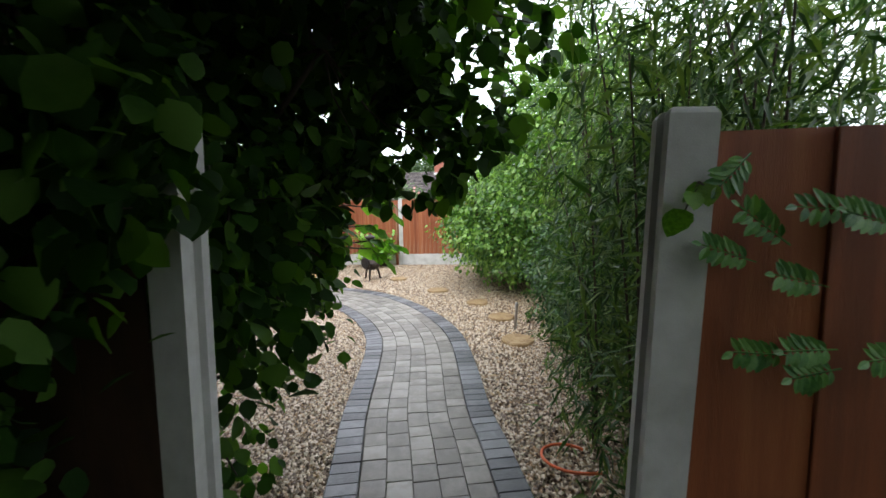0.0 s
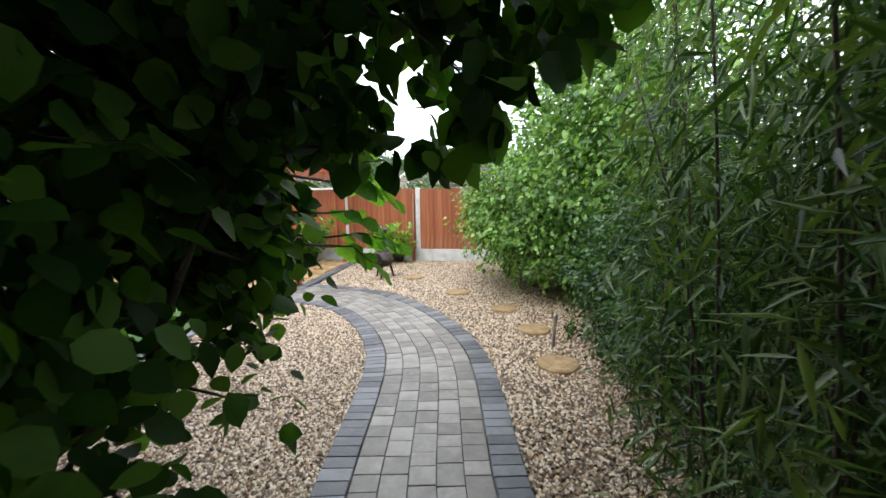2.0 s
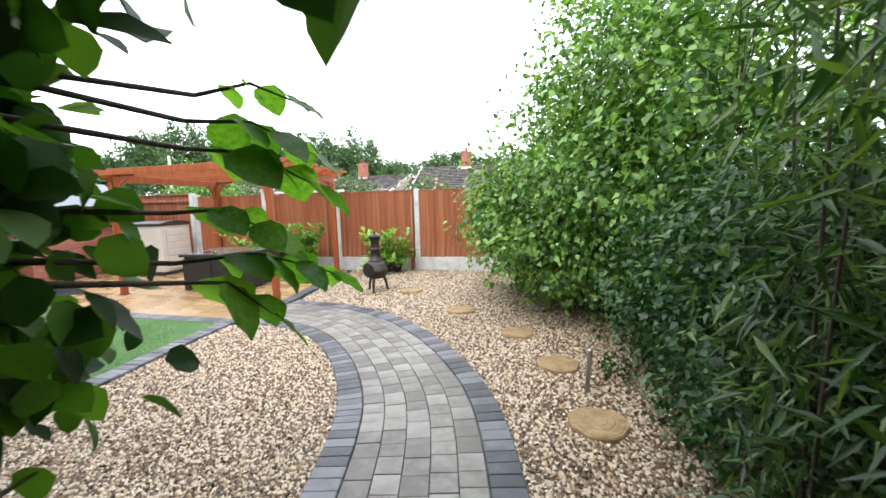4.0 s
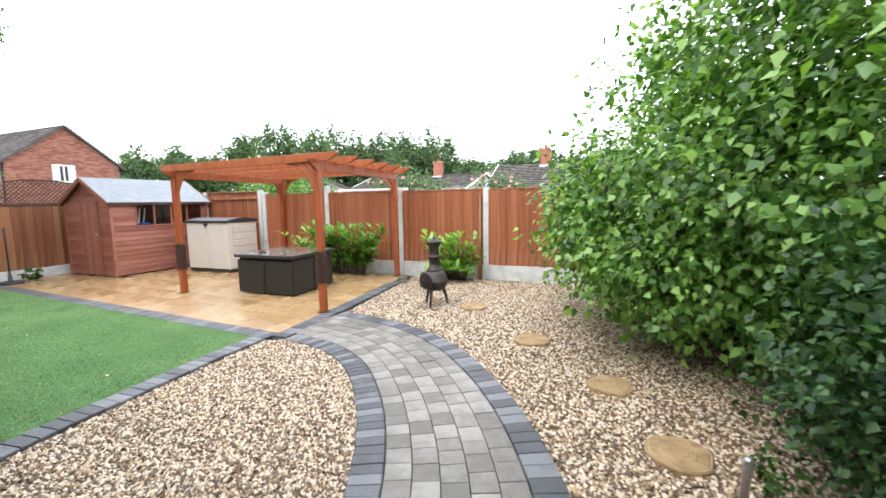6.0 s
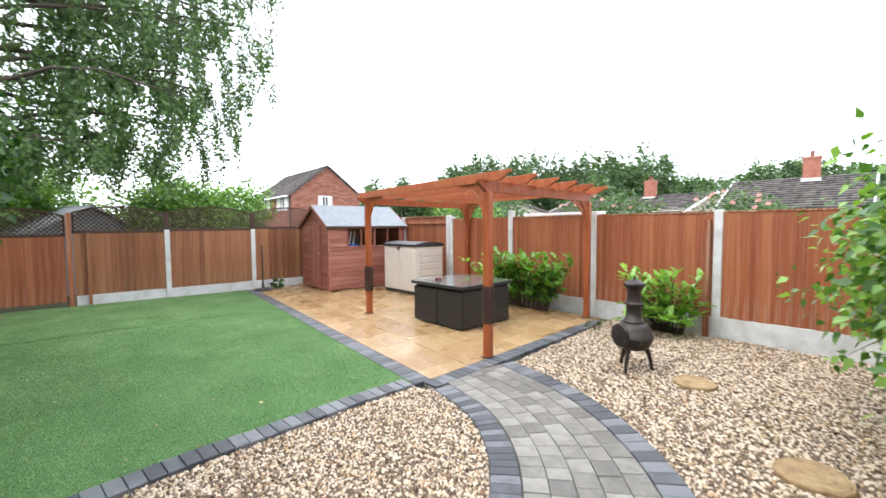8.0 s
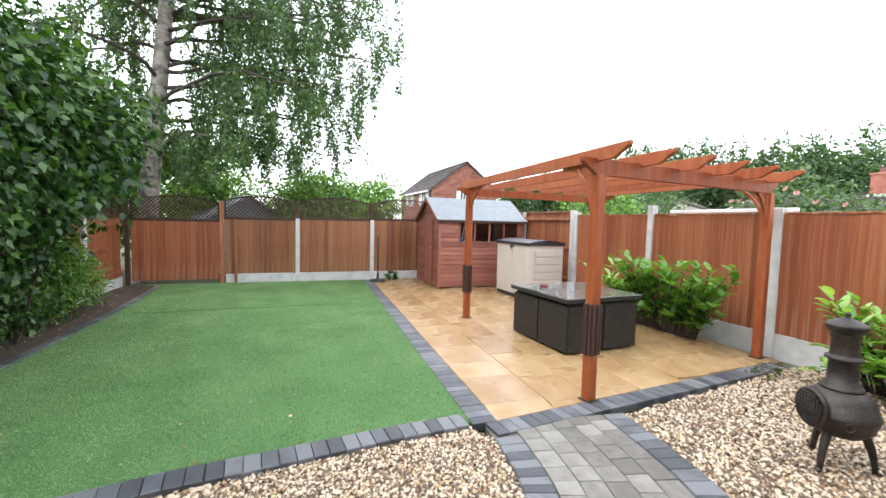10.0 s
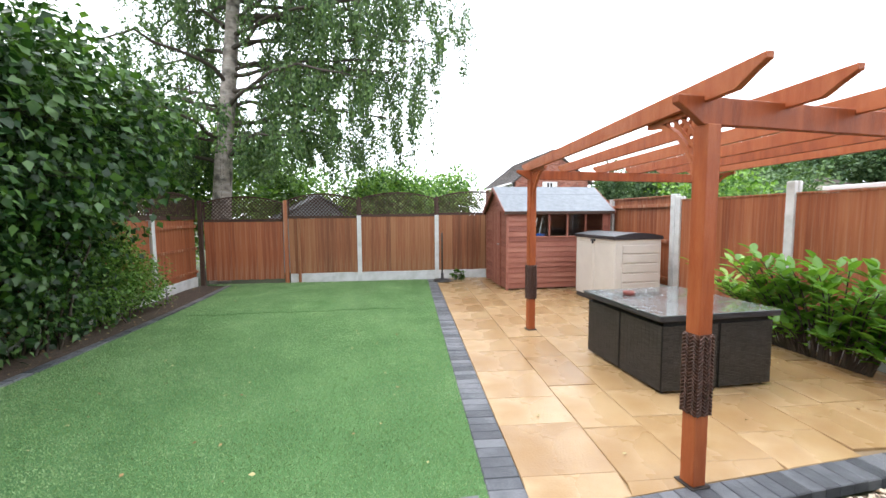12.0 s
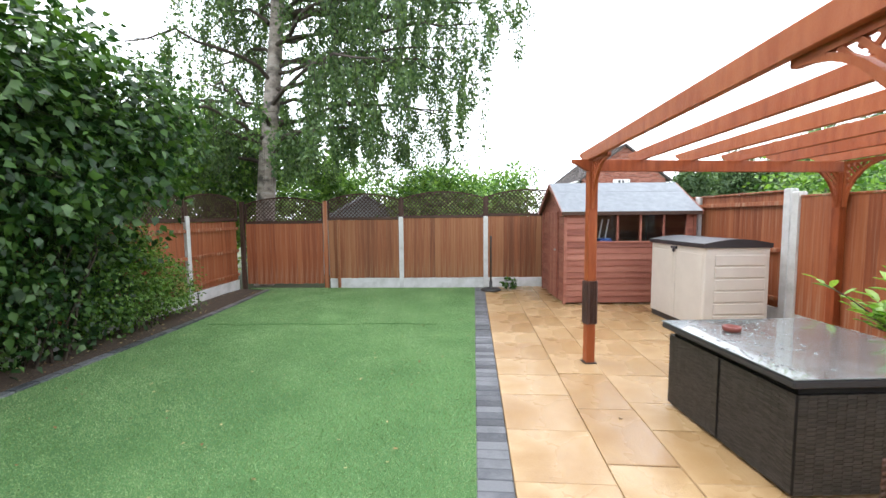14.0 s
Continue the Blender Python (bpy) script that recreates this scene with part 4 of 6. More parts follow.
def woven_panel(name, w, h, parent, m, label=""):
    """A flat rattan face of overlapping horizontal strands on a dark core."""
    bm = bmesh.new()
    cube(bm, (0, 0.012, h / 2), (w, 0.02, h))
    core = part(name, bm, M["rattan_core"], parent, label)
    core.matrix_basis = m
    soup = Soup()
    rows = int(h / 0.0125)
    cols = int(w / 0.05)
    for i in range(rows):
        z = (i + 0.5) * h / rows
        for j in range(cols):
            s0 = -w / 2 + j * w / cols
            up = (i + j) % 2
            o = 0.004 if up else 0.0005
            soup.block((s0 + w / cols / 2, -o, z), (w / cols * (1.06 if up else 0.9), 0.004, h / rows * 0.86))
    add_object("weave", soup.mesh("weave", False), M["rattan"], core)
    return core


def cube_seat(name, parent_label, x, y, w, d, turn):
    """An armchair pushed in under the table, a box of rattan seen from outside."""
    ob = thing(name, parent_label, "chair", "rattan chairs under the table", at=(x, y, 0, 0, 0, turn))
    for wd, m in ((w, pose(0, -d / 2, 0.03)), (w, pose(0, d / 2, 0.03, 0, 0, 180)), (d, pose(w / 2, 0, 0.03, 0, 0, 90)), (d, pose(-w / 2, 0, 0.03, 0, 0, -90))):
        woven_panel("rattan_side", wd - 0.012, 0.565, ob, m)
    for sx in (-1, 1):
        for sy in (-1, 1):
            bm = bmesh.new()
            lathe(bm, [(0.016, -0.0), (0.014, 0.05)], 10)
            f = part("foot", bm, M["black_plastic"], ob)
            f.matrix_basis = pose(sx * (w / 2 - 0.05), sy * (d / 2 - 0.05), 0)
    return ob


g = pose(TX, TY, 0, 0, 0, 2.5)
for sx in (-1, 1):
    for sy in (-1, 1):
        p = g @ Vector((sx * 0.296, sy * 0.284, 0))
        cube_seat("rattan_armchair", "black woven rattan armchair pushed under the table", p.x, p.y, 0.575, 0.55, 2.5)
box("apron", (0, 0, 0.615), (TW - 0.05, TD - 0.05, 0.045), M["rattan_core"], rattan, bevel=0.004)
for sx in (-1, 1):
    for sy in (-1, 1):
        box("leg", (sx * 0.003, sy * 0.003, 0.31), (0.02, 0.02, 0.61), M["rattan_core"], rattan)
box("tabletop", (0, 0, 0.665), (TW + 0.06, TD + 0.10, 0.045), M["lid"], rattan, "dark rattan-edged tabletop", bevel=0.008)
box("glass_top", (0, 0, 0.6945), (TW + 0.07, TD + 0.11, 0.008), M["sky_grey_glass"], rattan, "wet glass, reflected sky put into its grey", bevel=0.002)
ash = thing("ashtray", "round red-brown ashtray on the glass tabletop", "ashtray", at=(-4.82, 8.85, 0.6995, 0, 0, 0))
bm = bmesh.new()
lathe(bm, [(0.055, 0.0), (0.06, 0.01), (0.062, 0.035), (0.052, 0.036), (0.045, 0.012), (0.01, 0.010)], 24)
part("bowl", bm, M["terracotta"], ash, smooth=True)

rsw = np.random.RandomState(3)
n = 300
q = np.stack([rsw.uniform(-0.62, 0.62, n), rsw.uniform(-0.6, 0.6, n), np.full(n, 0.699)], axis=1)
q = q[(q[:, 0] * 0.5 + q[:, 1] < -0.25 + 0.35 * rsw.rand(n) ** 2) & ((np.abs(q[:, 0] + 0.28) > 0.08) | (np.abs(q[:, 1] + 0.3) > 0.08))]
sz = rsw.uniform(0.004, 0.016, len(q))
Rw = np.zeros((len(q), 3, 3))
Rw[:, 0, 0], Rw[:, 1, 1], Rw[:, 2, 2] = sz, sz * rsw.uniform(0.6, 1.5, len(q)), 0.004
dv = [(math.cos(k * math.pi / 4), math.sin(k * math.pi / 4), 0) for k in range(8)] + [(0.6 * math.cos(k * math.pi / 4), 0.6 * math.sin(k * math.pi / 4), 0.75) for k in range(8)]
df = [(k, (k + 1) % 8, 8 + (k + 1) % 8, 8 + k) for k in range(8)] + [(8, 9, 10, 11), (8, 11, 12, 15), (12, 13, 14, 15)]
drops_ob = add_object("water_drops", scatter_mesh("water_drops", dv, df, Rw, q), M["water"], rattan)
drops_ob["kind"] = "stuff"

# ---------------------------------------------------------------- chiminea
chim = thing("chiminea", "black cast-iron chiminea on three legs in the gravel", "chiminea", at=(-1.53, 8.98, -0.01, 0, 0, 8))
chim.scale = (1.1, 1.1, 1.1)
bm = bmesh.new()
lathe(bm, [(0.05, 0.20), (0.12, 0.215), (0.165, 0.26), (0.185, 0.325), (0.19, 0.335), (0.19, 0.345), (0.18, 0.36), (0.16, 0.43), (0.12, 0.475), (0.09, 0.49), (0.06, 0.495)], 28)
part("bowl", bm, M["iron"], chim, smooth=True)
bm = bmesh.new()
lathe(bm, [(0.085, 0.475), (0.104, 0.482), (0.104, 0.500), (0.088, 0.505), (0.088, 0.525), (0.076, 0.532), (0.072, 0.66), (0.092, 0.668), (0.092, 0.682), (0.074, 0.690), (0.070, 0.70), (0.066, 0.80), (0.074, 0.806), (0.074, 0.84)], 24)
part("flue", bm, M["iron"], chim, smooth=True)
bm = bmesh.new()
lathe(bm, [(0.06, 0.825), (0.085, 0.835), (0.102, 0.868), (0.104, 0.880), (0.098, 0.886), (0.06, 0.908), (0.02, 0.922), (0.010, 0.93), (0.016, 0.94), (0.012, 0.952), (0.004, 0.956)], 24)
part("cap", bm, M["iron"], chim, "domed cap", smooth=True)
for k in range(3):
    a = math.radians(-95 + 120 * k)
    soup = Soup()
    pts = []
    for t in range(7):
        q = t / 6
        r = 0.10 + 0.075 * q + 0.015 * math.sin(q * 3.1)
        pts.append((r * math.cos(a), r * math.sin(a), 0.27 - 0.262 * q))
    soup.tube(pts, 0.028, 0.015, 8)
    soup.tube([pts[-1], (pts[-1][0] + 0.03 * math.cos(a), pts[-1][1] + 0.03 * math.sin(a), 0.004)], 0.016, 0.012, 8)
    add_object("leg", soup.mesh("leg"), M["iron"], chim)
# mouth with its mesh door, facing south-west
dr = math.radians(238)
bm = bmesh.new()
lathe(bm, [(0.115, 0.0), (0.12, 0.02), (0.105, 0.03), (0.095, 0.02)], 20, pose(0.155 * math.cos(dr), 0.155 * math.sin(dr), 0.36, 90, 0, 238 + 90))
part("mouth_ring", bm, M["iron"], chim, smooth=True)
soup = Soup()
for k in range(-4, 5):
    o = k * 0.022
    ww = math.sqrt(max(0, 0.1 ** 2 - o * o))
    cx, cy = 0.19 * math.cos(dr), 0.19 * math.sin(dr)
    sx, sy = -math.sin(dr), math.cos(dr)
    soup.tube([(cx + sx * o, cy + sy * o, 0.36 - ww), (cx + sx * o, cy + sy * o, 0.36 + ww)], 0.003, 0.003, 5)
    soup.tube([(cx - sx * ww, cy - sy * ww, 0.36 + o), (cx + sx * ww, cy + sy * ww, 0.36 + o)], 0.003, 0.003, 5)
add_object("mesh_door", soup.mesh("mesh_door"), M["iron"], chim)
soup = Soup()
hx, hy = 0.19 * math.cos(radians(-60)), 0.19 * math.sin(radians(-60))
ringpts = [(hx * 1.08 + 0.02 * math.cos(q * math.pi / 6) * 0.87, hy * 1.08 + 0.02 * math.cos(q * math.pi / 6) * 0.5, 0.315 + 0.022 * math.sin(q * math.pi / 6)) for q in range(13)]
soup.tube(ringpts, 0.005, 0.005, 6)
add_object("ring_handle", soup.mesh("ring_handle"), M["iron"], chim)

# ---------------------------------------------------------------- plants
# overhanging tree on the west side of the gateway, closing overhead


def hazel_cut(P):
    x, y, z = P[:, 0], P[:, 1], P[:, 2]
    edge = np.minimum(np.minimum(1.165 - 0.47 * (y - 1.45), 1.347 - 0.352 * (y - 0.17)) - 0.12, 0.66)
    thin = np.random.RandomState(len(P)).rand(len(P))
    open_low = (z > 1.0) | ((x < 1.347 - 0.62 * (y - 0.17)) & (thin < 0.5)) | (x < -0.9) | (y < 1.0) | ((x < 0.45) & (z > 0.72) & (y > 1.9) & (thin < 0.35))
    low = (x < edge) & (y < 2.85) & ((y > 1.24) | (x < 0.36) | ((x < 0.5) & (z > 1.3))) & open_low
    over = (z > 1.74 + 1.0 * np.clip(x - 0.72, 0, 2)) & (y < 2.9) & (y > 1.75) & (x < 1.75)
    gap = np.sin(8.3 * x + 1.7 * y) * np.sin(7.1 * z + 2.3 * y + 1) + 0.5 * np.sin(17 * x - 13 * z)
    over &= (gap > -0.45) | (x < 0.2)
    # leaves over the start, out of view, placed to shut out the sky
    roof = (z > 2.35) & (y <= 1.75)
    over |= (z > 1.69 + 0.9 * np.clip(x - 1.05, 0, 2)) & (y > 1.98) & (y < 2.55) & (x < 1.75) & (gap > -0.35)
    front = (y < 1.05) & (y > 0.75) & (z < 2.4) & (((z > 1.62) & (x < 0.66)) | ((z > 1.4) & (x < 0.34)))
    clear = (np.abs(y - 1.12) > 0.07) | (z > 1.9)
    fill = (x < 0.27) & (y > 2.45) & (y < 3.06) & (z > 1.08) & (z < 2.15)
    return (low | over | roof | front | fill) & clear


# the blob at y -0.4 lies out of view, added to block light
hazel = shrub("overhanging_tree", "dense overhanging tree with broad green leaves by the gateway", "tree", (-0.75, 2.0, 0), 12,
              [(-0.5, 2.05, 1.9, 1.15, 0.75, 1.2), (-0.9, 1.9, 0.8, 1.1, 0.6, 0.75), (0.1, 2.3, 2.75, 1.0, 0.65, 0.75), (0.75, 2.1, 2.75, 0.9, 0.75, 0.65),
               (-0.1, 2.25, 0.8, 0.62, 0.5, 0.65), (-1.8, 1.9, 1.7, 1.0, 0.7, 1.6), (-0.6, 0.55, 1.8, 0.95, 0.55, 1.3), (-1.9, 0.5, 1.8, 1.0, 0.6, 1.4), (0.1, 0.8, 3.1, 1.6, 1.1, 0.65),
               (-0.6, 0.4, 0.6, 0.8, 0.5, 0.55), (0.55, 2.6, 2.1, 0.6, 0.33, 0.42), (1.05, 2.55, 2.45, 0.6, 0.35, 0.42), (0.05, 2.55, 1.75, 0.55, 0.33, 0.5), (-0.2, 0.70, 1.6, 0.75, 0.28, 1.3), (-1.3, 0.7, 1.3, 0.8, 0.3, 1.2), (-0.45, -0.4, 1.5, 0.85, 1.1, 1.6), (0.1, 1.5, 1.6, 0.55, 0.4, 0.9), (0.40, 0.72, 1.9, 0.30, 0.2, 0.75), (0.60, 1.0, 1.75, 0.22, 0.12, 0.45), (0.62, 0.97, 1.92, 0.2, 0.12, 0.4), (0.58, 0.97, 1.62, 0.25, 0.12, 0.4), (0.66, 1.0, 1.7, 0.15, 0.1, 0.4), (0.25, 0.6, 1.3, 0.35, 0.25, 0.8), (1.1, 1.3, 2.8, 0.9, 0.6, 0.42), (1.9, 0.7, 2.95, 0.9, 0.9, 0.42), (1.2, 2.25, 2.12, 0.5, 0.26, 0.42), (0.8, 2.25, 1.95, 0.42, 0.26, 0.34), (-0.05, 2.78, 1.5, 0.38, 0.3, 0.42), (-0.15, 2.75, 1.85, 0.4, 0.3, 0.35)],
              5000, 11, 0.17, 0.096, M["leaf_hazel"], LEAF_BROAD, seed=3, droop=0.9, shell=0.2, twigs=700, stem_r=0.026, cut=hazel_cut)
# Extra crown above and behind the start, mostly unseen, added to block skylight.
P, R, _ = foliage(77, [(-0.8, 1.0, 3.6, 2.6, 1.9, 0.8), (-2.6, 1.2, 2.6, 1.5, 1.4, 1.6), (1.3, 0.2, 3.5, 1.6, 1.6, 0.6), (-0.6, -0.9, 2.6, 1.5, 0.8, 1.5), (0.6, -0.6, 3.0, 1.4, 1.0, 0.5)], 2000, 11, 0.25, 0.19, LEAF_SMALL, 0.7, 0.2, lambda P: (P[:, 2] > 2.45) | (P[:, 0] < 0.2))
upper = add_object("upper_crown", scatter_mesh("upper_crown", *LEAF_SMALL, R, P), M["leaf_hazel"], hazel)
upper["kind"] = "stuff"

# a low branch of the same tree whose big leaves hang beside the path: each leaf a piece
BROAD = bpy.data.meshes.new("leaf")


def serrated_leaf():
    """A broad leaf with a toothed margin, a midrib fold and slight curl."""
    n = 9
    vs, fs = [], []
    for k in range(n + 1):
        t = k / n
        w = 0.43 * math.sin(math.pi * min(1.0, t ** 0.75 * 1.0)) ** 0.75 if 0 < k < n else 0.0
        z = -0.16 * t * t
        vs.append((0, t, z))
        vs.append((-w - (0.02 if k % 2 else 0), t - (0.02 if k % 2 else 0), z + 0.10 * w + 0.02 * math.sin(k * 2.1)))
        vs.append((w + (0.02 if k % 2 else 0), t - (0.02 if k % 2 else 0), z + 0.10 * w + 0.02 * math.sin(k * 1.7)))
    for k in range(n):
        a, b = 3 * k, 3 * k + 3
        if k == 0:
            fs += [(a, b, b + 1), (a, b + 2, b)]
        elif k == n - 1:
            fs += [(a, b, a + 1), (a, a + 2, b)]
        else:
            fs += [(a, b, b + 1, a + 1), (a, a + 2, b + 2, b)]
    return vs, fs


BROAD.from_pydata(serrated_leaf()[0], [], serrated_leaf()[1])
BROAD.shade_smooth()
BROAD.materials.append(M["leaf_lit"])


def leaf_spray(parent, root, tip, count, size, seed):
    rs = np.random.RandomState(seed)
    root, tip = np.array(root, float), np.array(tip, float)
    soup = Soup()
    soup.tube([root, (root + tip) / 2 + [0, 0, 0.04], tip], 0.006, 0.002, 5)
    add_object("twig", soup.mesh("twig"), M["bark"], parent)
    d = (tip - root) / np.linalg.norm(tip - root)
    for k in range(count):
        t = 0.25 + 0.75 * k / max(1, count - 1)
        p = root + (tip - root) * t + [0, 0, 0.16 * t * (1 - t)]
        s = -1 if k % 2 else 1
        out = Vector(d) * 0.6 + Vector((-d[1], d[0], 0)) * s * 0.8 + Vector((0, 0, -0.45 + rs.uniform(-0.3, 0.2)))
        if k == count - 1:
            out = Vector(d) + Vector((0, 0, -0.4))
        m = Matrix.Translation(p) @ out.to_track_quat("Y", "Z").to_matrix().to_4x4() @ pose(0, 0, 0, 0, rs.uniform(-35, 35), 0)
        lf = new("leaf", BROAD)
        lf.parent = parent
        lf.matrix_basis = m @ Matrix.Diagonal((*([size * rs.uniform(0.75, 1.15)] * 3), 1))


soup = Soup()
SPRAYS = [((0.32, 3.12, 1.80), (0.50, 3.27, 1.80), 5, 0.10), ((0.30, 3.10, 1.74), (0.50, 3.31, 1.68), 6, 0.125), ((0.28, 3.10, 1.68), (0.50, 3.33, 1.59), 7, 0.14),
          ((0.25, 3.08, 1.53), (0.43, 3.23, 1.46), 5, 0.13), ((0.25, 3.08, 1.41), (0.53, 3.32, 1.35), 8, 0.135), ((0.30, 3.05, 1.37), (0.45, 3.16, 1.27), 4, 0.155)]
for i, (root, tip, count, size) in enumerate(SPRAYS):
    tapered_trunk(soup, (-0.5 + 0.04 * i, 2.2, root[2] + 0.12), root, 0.012, 0.006, 0.04, np.random.RandomState(4 + i), 5, 6)
add_object("branch", soup.mesh("branch"), M["bark"], hazel)
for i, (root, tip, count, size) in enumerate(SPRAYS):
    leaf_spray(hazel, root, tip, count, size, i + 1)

# a rowan sapling in front of the gateway panel
rowan = thing("rowan_sapling", "young rowan with feathery leaves before the fence panel", "sapling")
soup = Soup()
tapered_trunk(soup, (2.42, 1.14, -0.05), (2.36, 1.14, 2.0), 0.012, 0.004, 0.03, np.random.RandomState(2), 6, 6)
add_object("stem", soup.mesh("stem"), M["bark"], rowan)


LEAFLET = bpy.data.meshes.new("leaflet")
rim = [(0, 0), (0.12, 0.10), (0.2, 0.13), (0.26, 0.19), (0.4, 0.2), (0.46, 0.235), (0.6, 0.2), (0.66, 0.21), (0.8, 0.13), (0.86, 0.12), (1, 0)]
rim += [(t, -h) for t, h in rim[-2:0:-1]]
LEAFLET.from_pydata([(0, 0.5, -0.04)] + [(h, t, 0.05 * abs(h) * 4 - 0.12 * t * t) for t, h in rim], [], [(0, 1 + q, 1 + (q + 1) % len(rim)) for q in range(len(rim))])
LEAFLET.materials.append(M["leaf_rowan"])


def frond(parent, root, tip, size, seed):
    """A feather leaf: a thin stalk with paired toothed leaflets, each a piece."""
    rs = np.random.RandomState(seed)
    root, tip = Vector(root), Vector(tip)
    d = (tip - root)
    side = d.cross(Vector((0, -1, 0.3))).normalized()
    bm = bmesh.new()
    beam_between(bm, root, tip, 0.003, 0.003)
    stalk = part("frond", bm, M["leaf_rowan"], parent)
    for k in range(7):
        p = root + d * (0.2 + 0.8 * k / 6)
        taper = 1 - 0.3 * abs(k - 3) / 3
        for s in ((-1, 1) if k < 6 else (0,)):
            o = side * s + d.normalized() * 0.7 + Vector((0, -0.25, rs.uniform(-0.3, 0.05)))
            face = Vector((rs.uniform(-0.3, 0.3), -1, 0.5))
            y = o.normalized()
            x = y.cross(face).normalized()
            m = Matrix((x, y, x.cross(y))).transposed().to_4x4()
            lf = new("leaflet", LEAFLET)
            lf.parent = stalk
            lf.matrix_basis = Matrix.Translation(p) @ m @ Matrix.Diagonal((*([size * taper * rs.uniform(0.85, 1.1)] * 3), 1))


for i, (a, b) in enumerate([((1.883, 1.792), (1.807, 1.719)), ((1.976, 1.585), (1.85, 1.675)), ((1.907, 1.547), (1.777, 1.591)), ((2.06, 1.49), (1.931, 1.523)), ((2.136, 1.658), (1.964, 1.672)), ((1.991, 1.328), (1.855, 1.344)), ((2.089, 1.345), (1.96, 1.348)), ((2.1, 1.3), (1.98, 1.285)), ((2.26, 1.34), (2.13, 1.33)), ((2.2, 1.62), (2.06, 1.66))]):
    frond(rowan, (a[0], 1.16, a[1]), (b[0], 1.13, b[1]), 0.052, i)
leaf_spray(rowan, (1.80, 1.15, 1.71), (1.735, 1.12, 1.67), 4, 0.066, 9)

# tall bamboo just inside the gate on the east side
bam = thing("bamboo", "tall dark-stemmed bamboo clump with narrow leaves", "bamboo")
rs = np.random.RandomState(21)
soup = Soup()
heads = []
for i in range(60):
    x, y = rs.uniform(1.95, 4.0), rs.uniform(1.65, 4.2)
    h = rs.uniform(2.0, 3.4)
    lean = np.array([rs.uniform(-0.35, 0.12), rs.uniform(-0.15, 0.25)])
    pts = [(x + lean[0] * (t / 8) ** 2, y + lean[1] * (t / 8) ** 2, -0.03 + h * t / 8) for t in range(9)]
    cane = Soup()
    cane.tube(pts, 0.010, 0.004, 6)
    add_object("cane", cane.mesh("cane"), M["bark"], bam)
    for t in range(1, 9):
        for k in range(5):
            heads.append(np.array(pts[t]) + rs.normal(size=3) * [0.14, 0.14, 0.12])
H = np.array(heads)
Ci = np.repeat(np.arange(len(H)), 14)
P = H[Ci] + rs.normal(size=(len(Ci), 3)) * [0.13, 0.13, 0.10]
out = rs.normal(size=(len(Ci), 3)) + [-0.4, 0, -0.55]
ok = (P[:, 0] > 1.62) & ((P[:, 1] > 1.40) | (P[:, 2] > 1.92))
P, out = P[ok], out[ok]
R = frames_from(out, rs.normal(size=out.shape) * 0.5 + [0, 0, 1], 0.125 * rs.uniform(0.6, 1.3, len(P)), rs)
add_object("crown", scatter_mesh("crown", *LEAF_NARROW, R, P), M["leaf_bamboo"], bam)["kind"] = "stuff"

# glossy viburnum between the bamboo and the big hedge
shrub("viburnum_bush", "dense dark green viburnum bush beside the gravel", "bush", (2.6, 5.2, 0), 8,
      [(2.75, 5.0, 0.8, 0.95, 1.0, 0.85), (2.9, 4.4, 1.2, 0.9, 0.9, 0.9), (2.5, 5.9, 0.75, 0.8, 0.8, 0.75), (3.0, 5.6, 1.3, 0.9, 1.0, 0.8), (2.4, 5.0, 0.38, 0.5, 0.6, 0.36), (2.45, 5.9, 0.38, 0.5, 0.7, 0.36), (2.4, 4.2, 0.42, 0.48, 0.5, 0.4), (2.6, 6.8, 0.38, 0.55, 0.6, 0.36)],
      3000, 12, 0.13, 0.054, M["leaf_dark"], LEAF_POINTED, seed=5, shell=0.45, face=True, twigs=300)
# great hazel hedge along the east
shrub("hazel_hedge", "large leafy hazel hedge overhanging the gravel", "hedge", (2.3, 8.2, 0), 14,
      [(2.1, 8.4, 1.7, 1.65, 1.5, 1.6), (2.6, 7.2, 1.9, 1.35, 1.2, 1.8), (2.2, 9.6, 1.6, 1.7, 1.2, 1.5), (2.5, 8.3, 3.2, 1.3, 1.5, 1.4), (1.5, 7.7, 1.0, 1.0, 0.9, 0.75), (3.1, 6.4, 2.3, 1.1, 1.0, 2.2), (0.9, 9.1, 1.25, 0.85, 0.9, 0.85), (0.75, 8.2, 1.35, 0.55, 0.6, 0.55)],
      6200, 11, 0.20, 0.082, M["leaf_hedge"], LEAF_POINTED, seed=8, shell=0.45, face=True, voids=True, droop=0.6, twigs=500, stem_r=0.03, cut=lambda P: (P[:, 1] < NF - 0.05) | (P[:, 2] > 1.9))
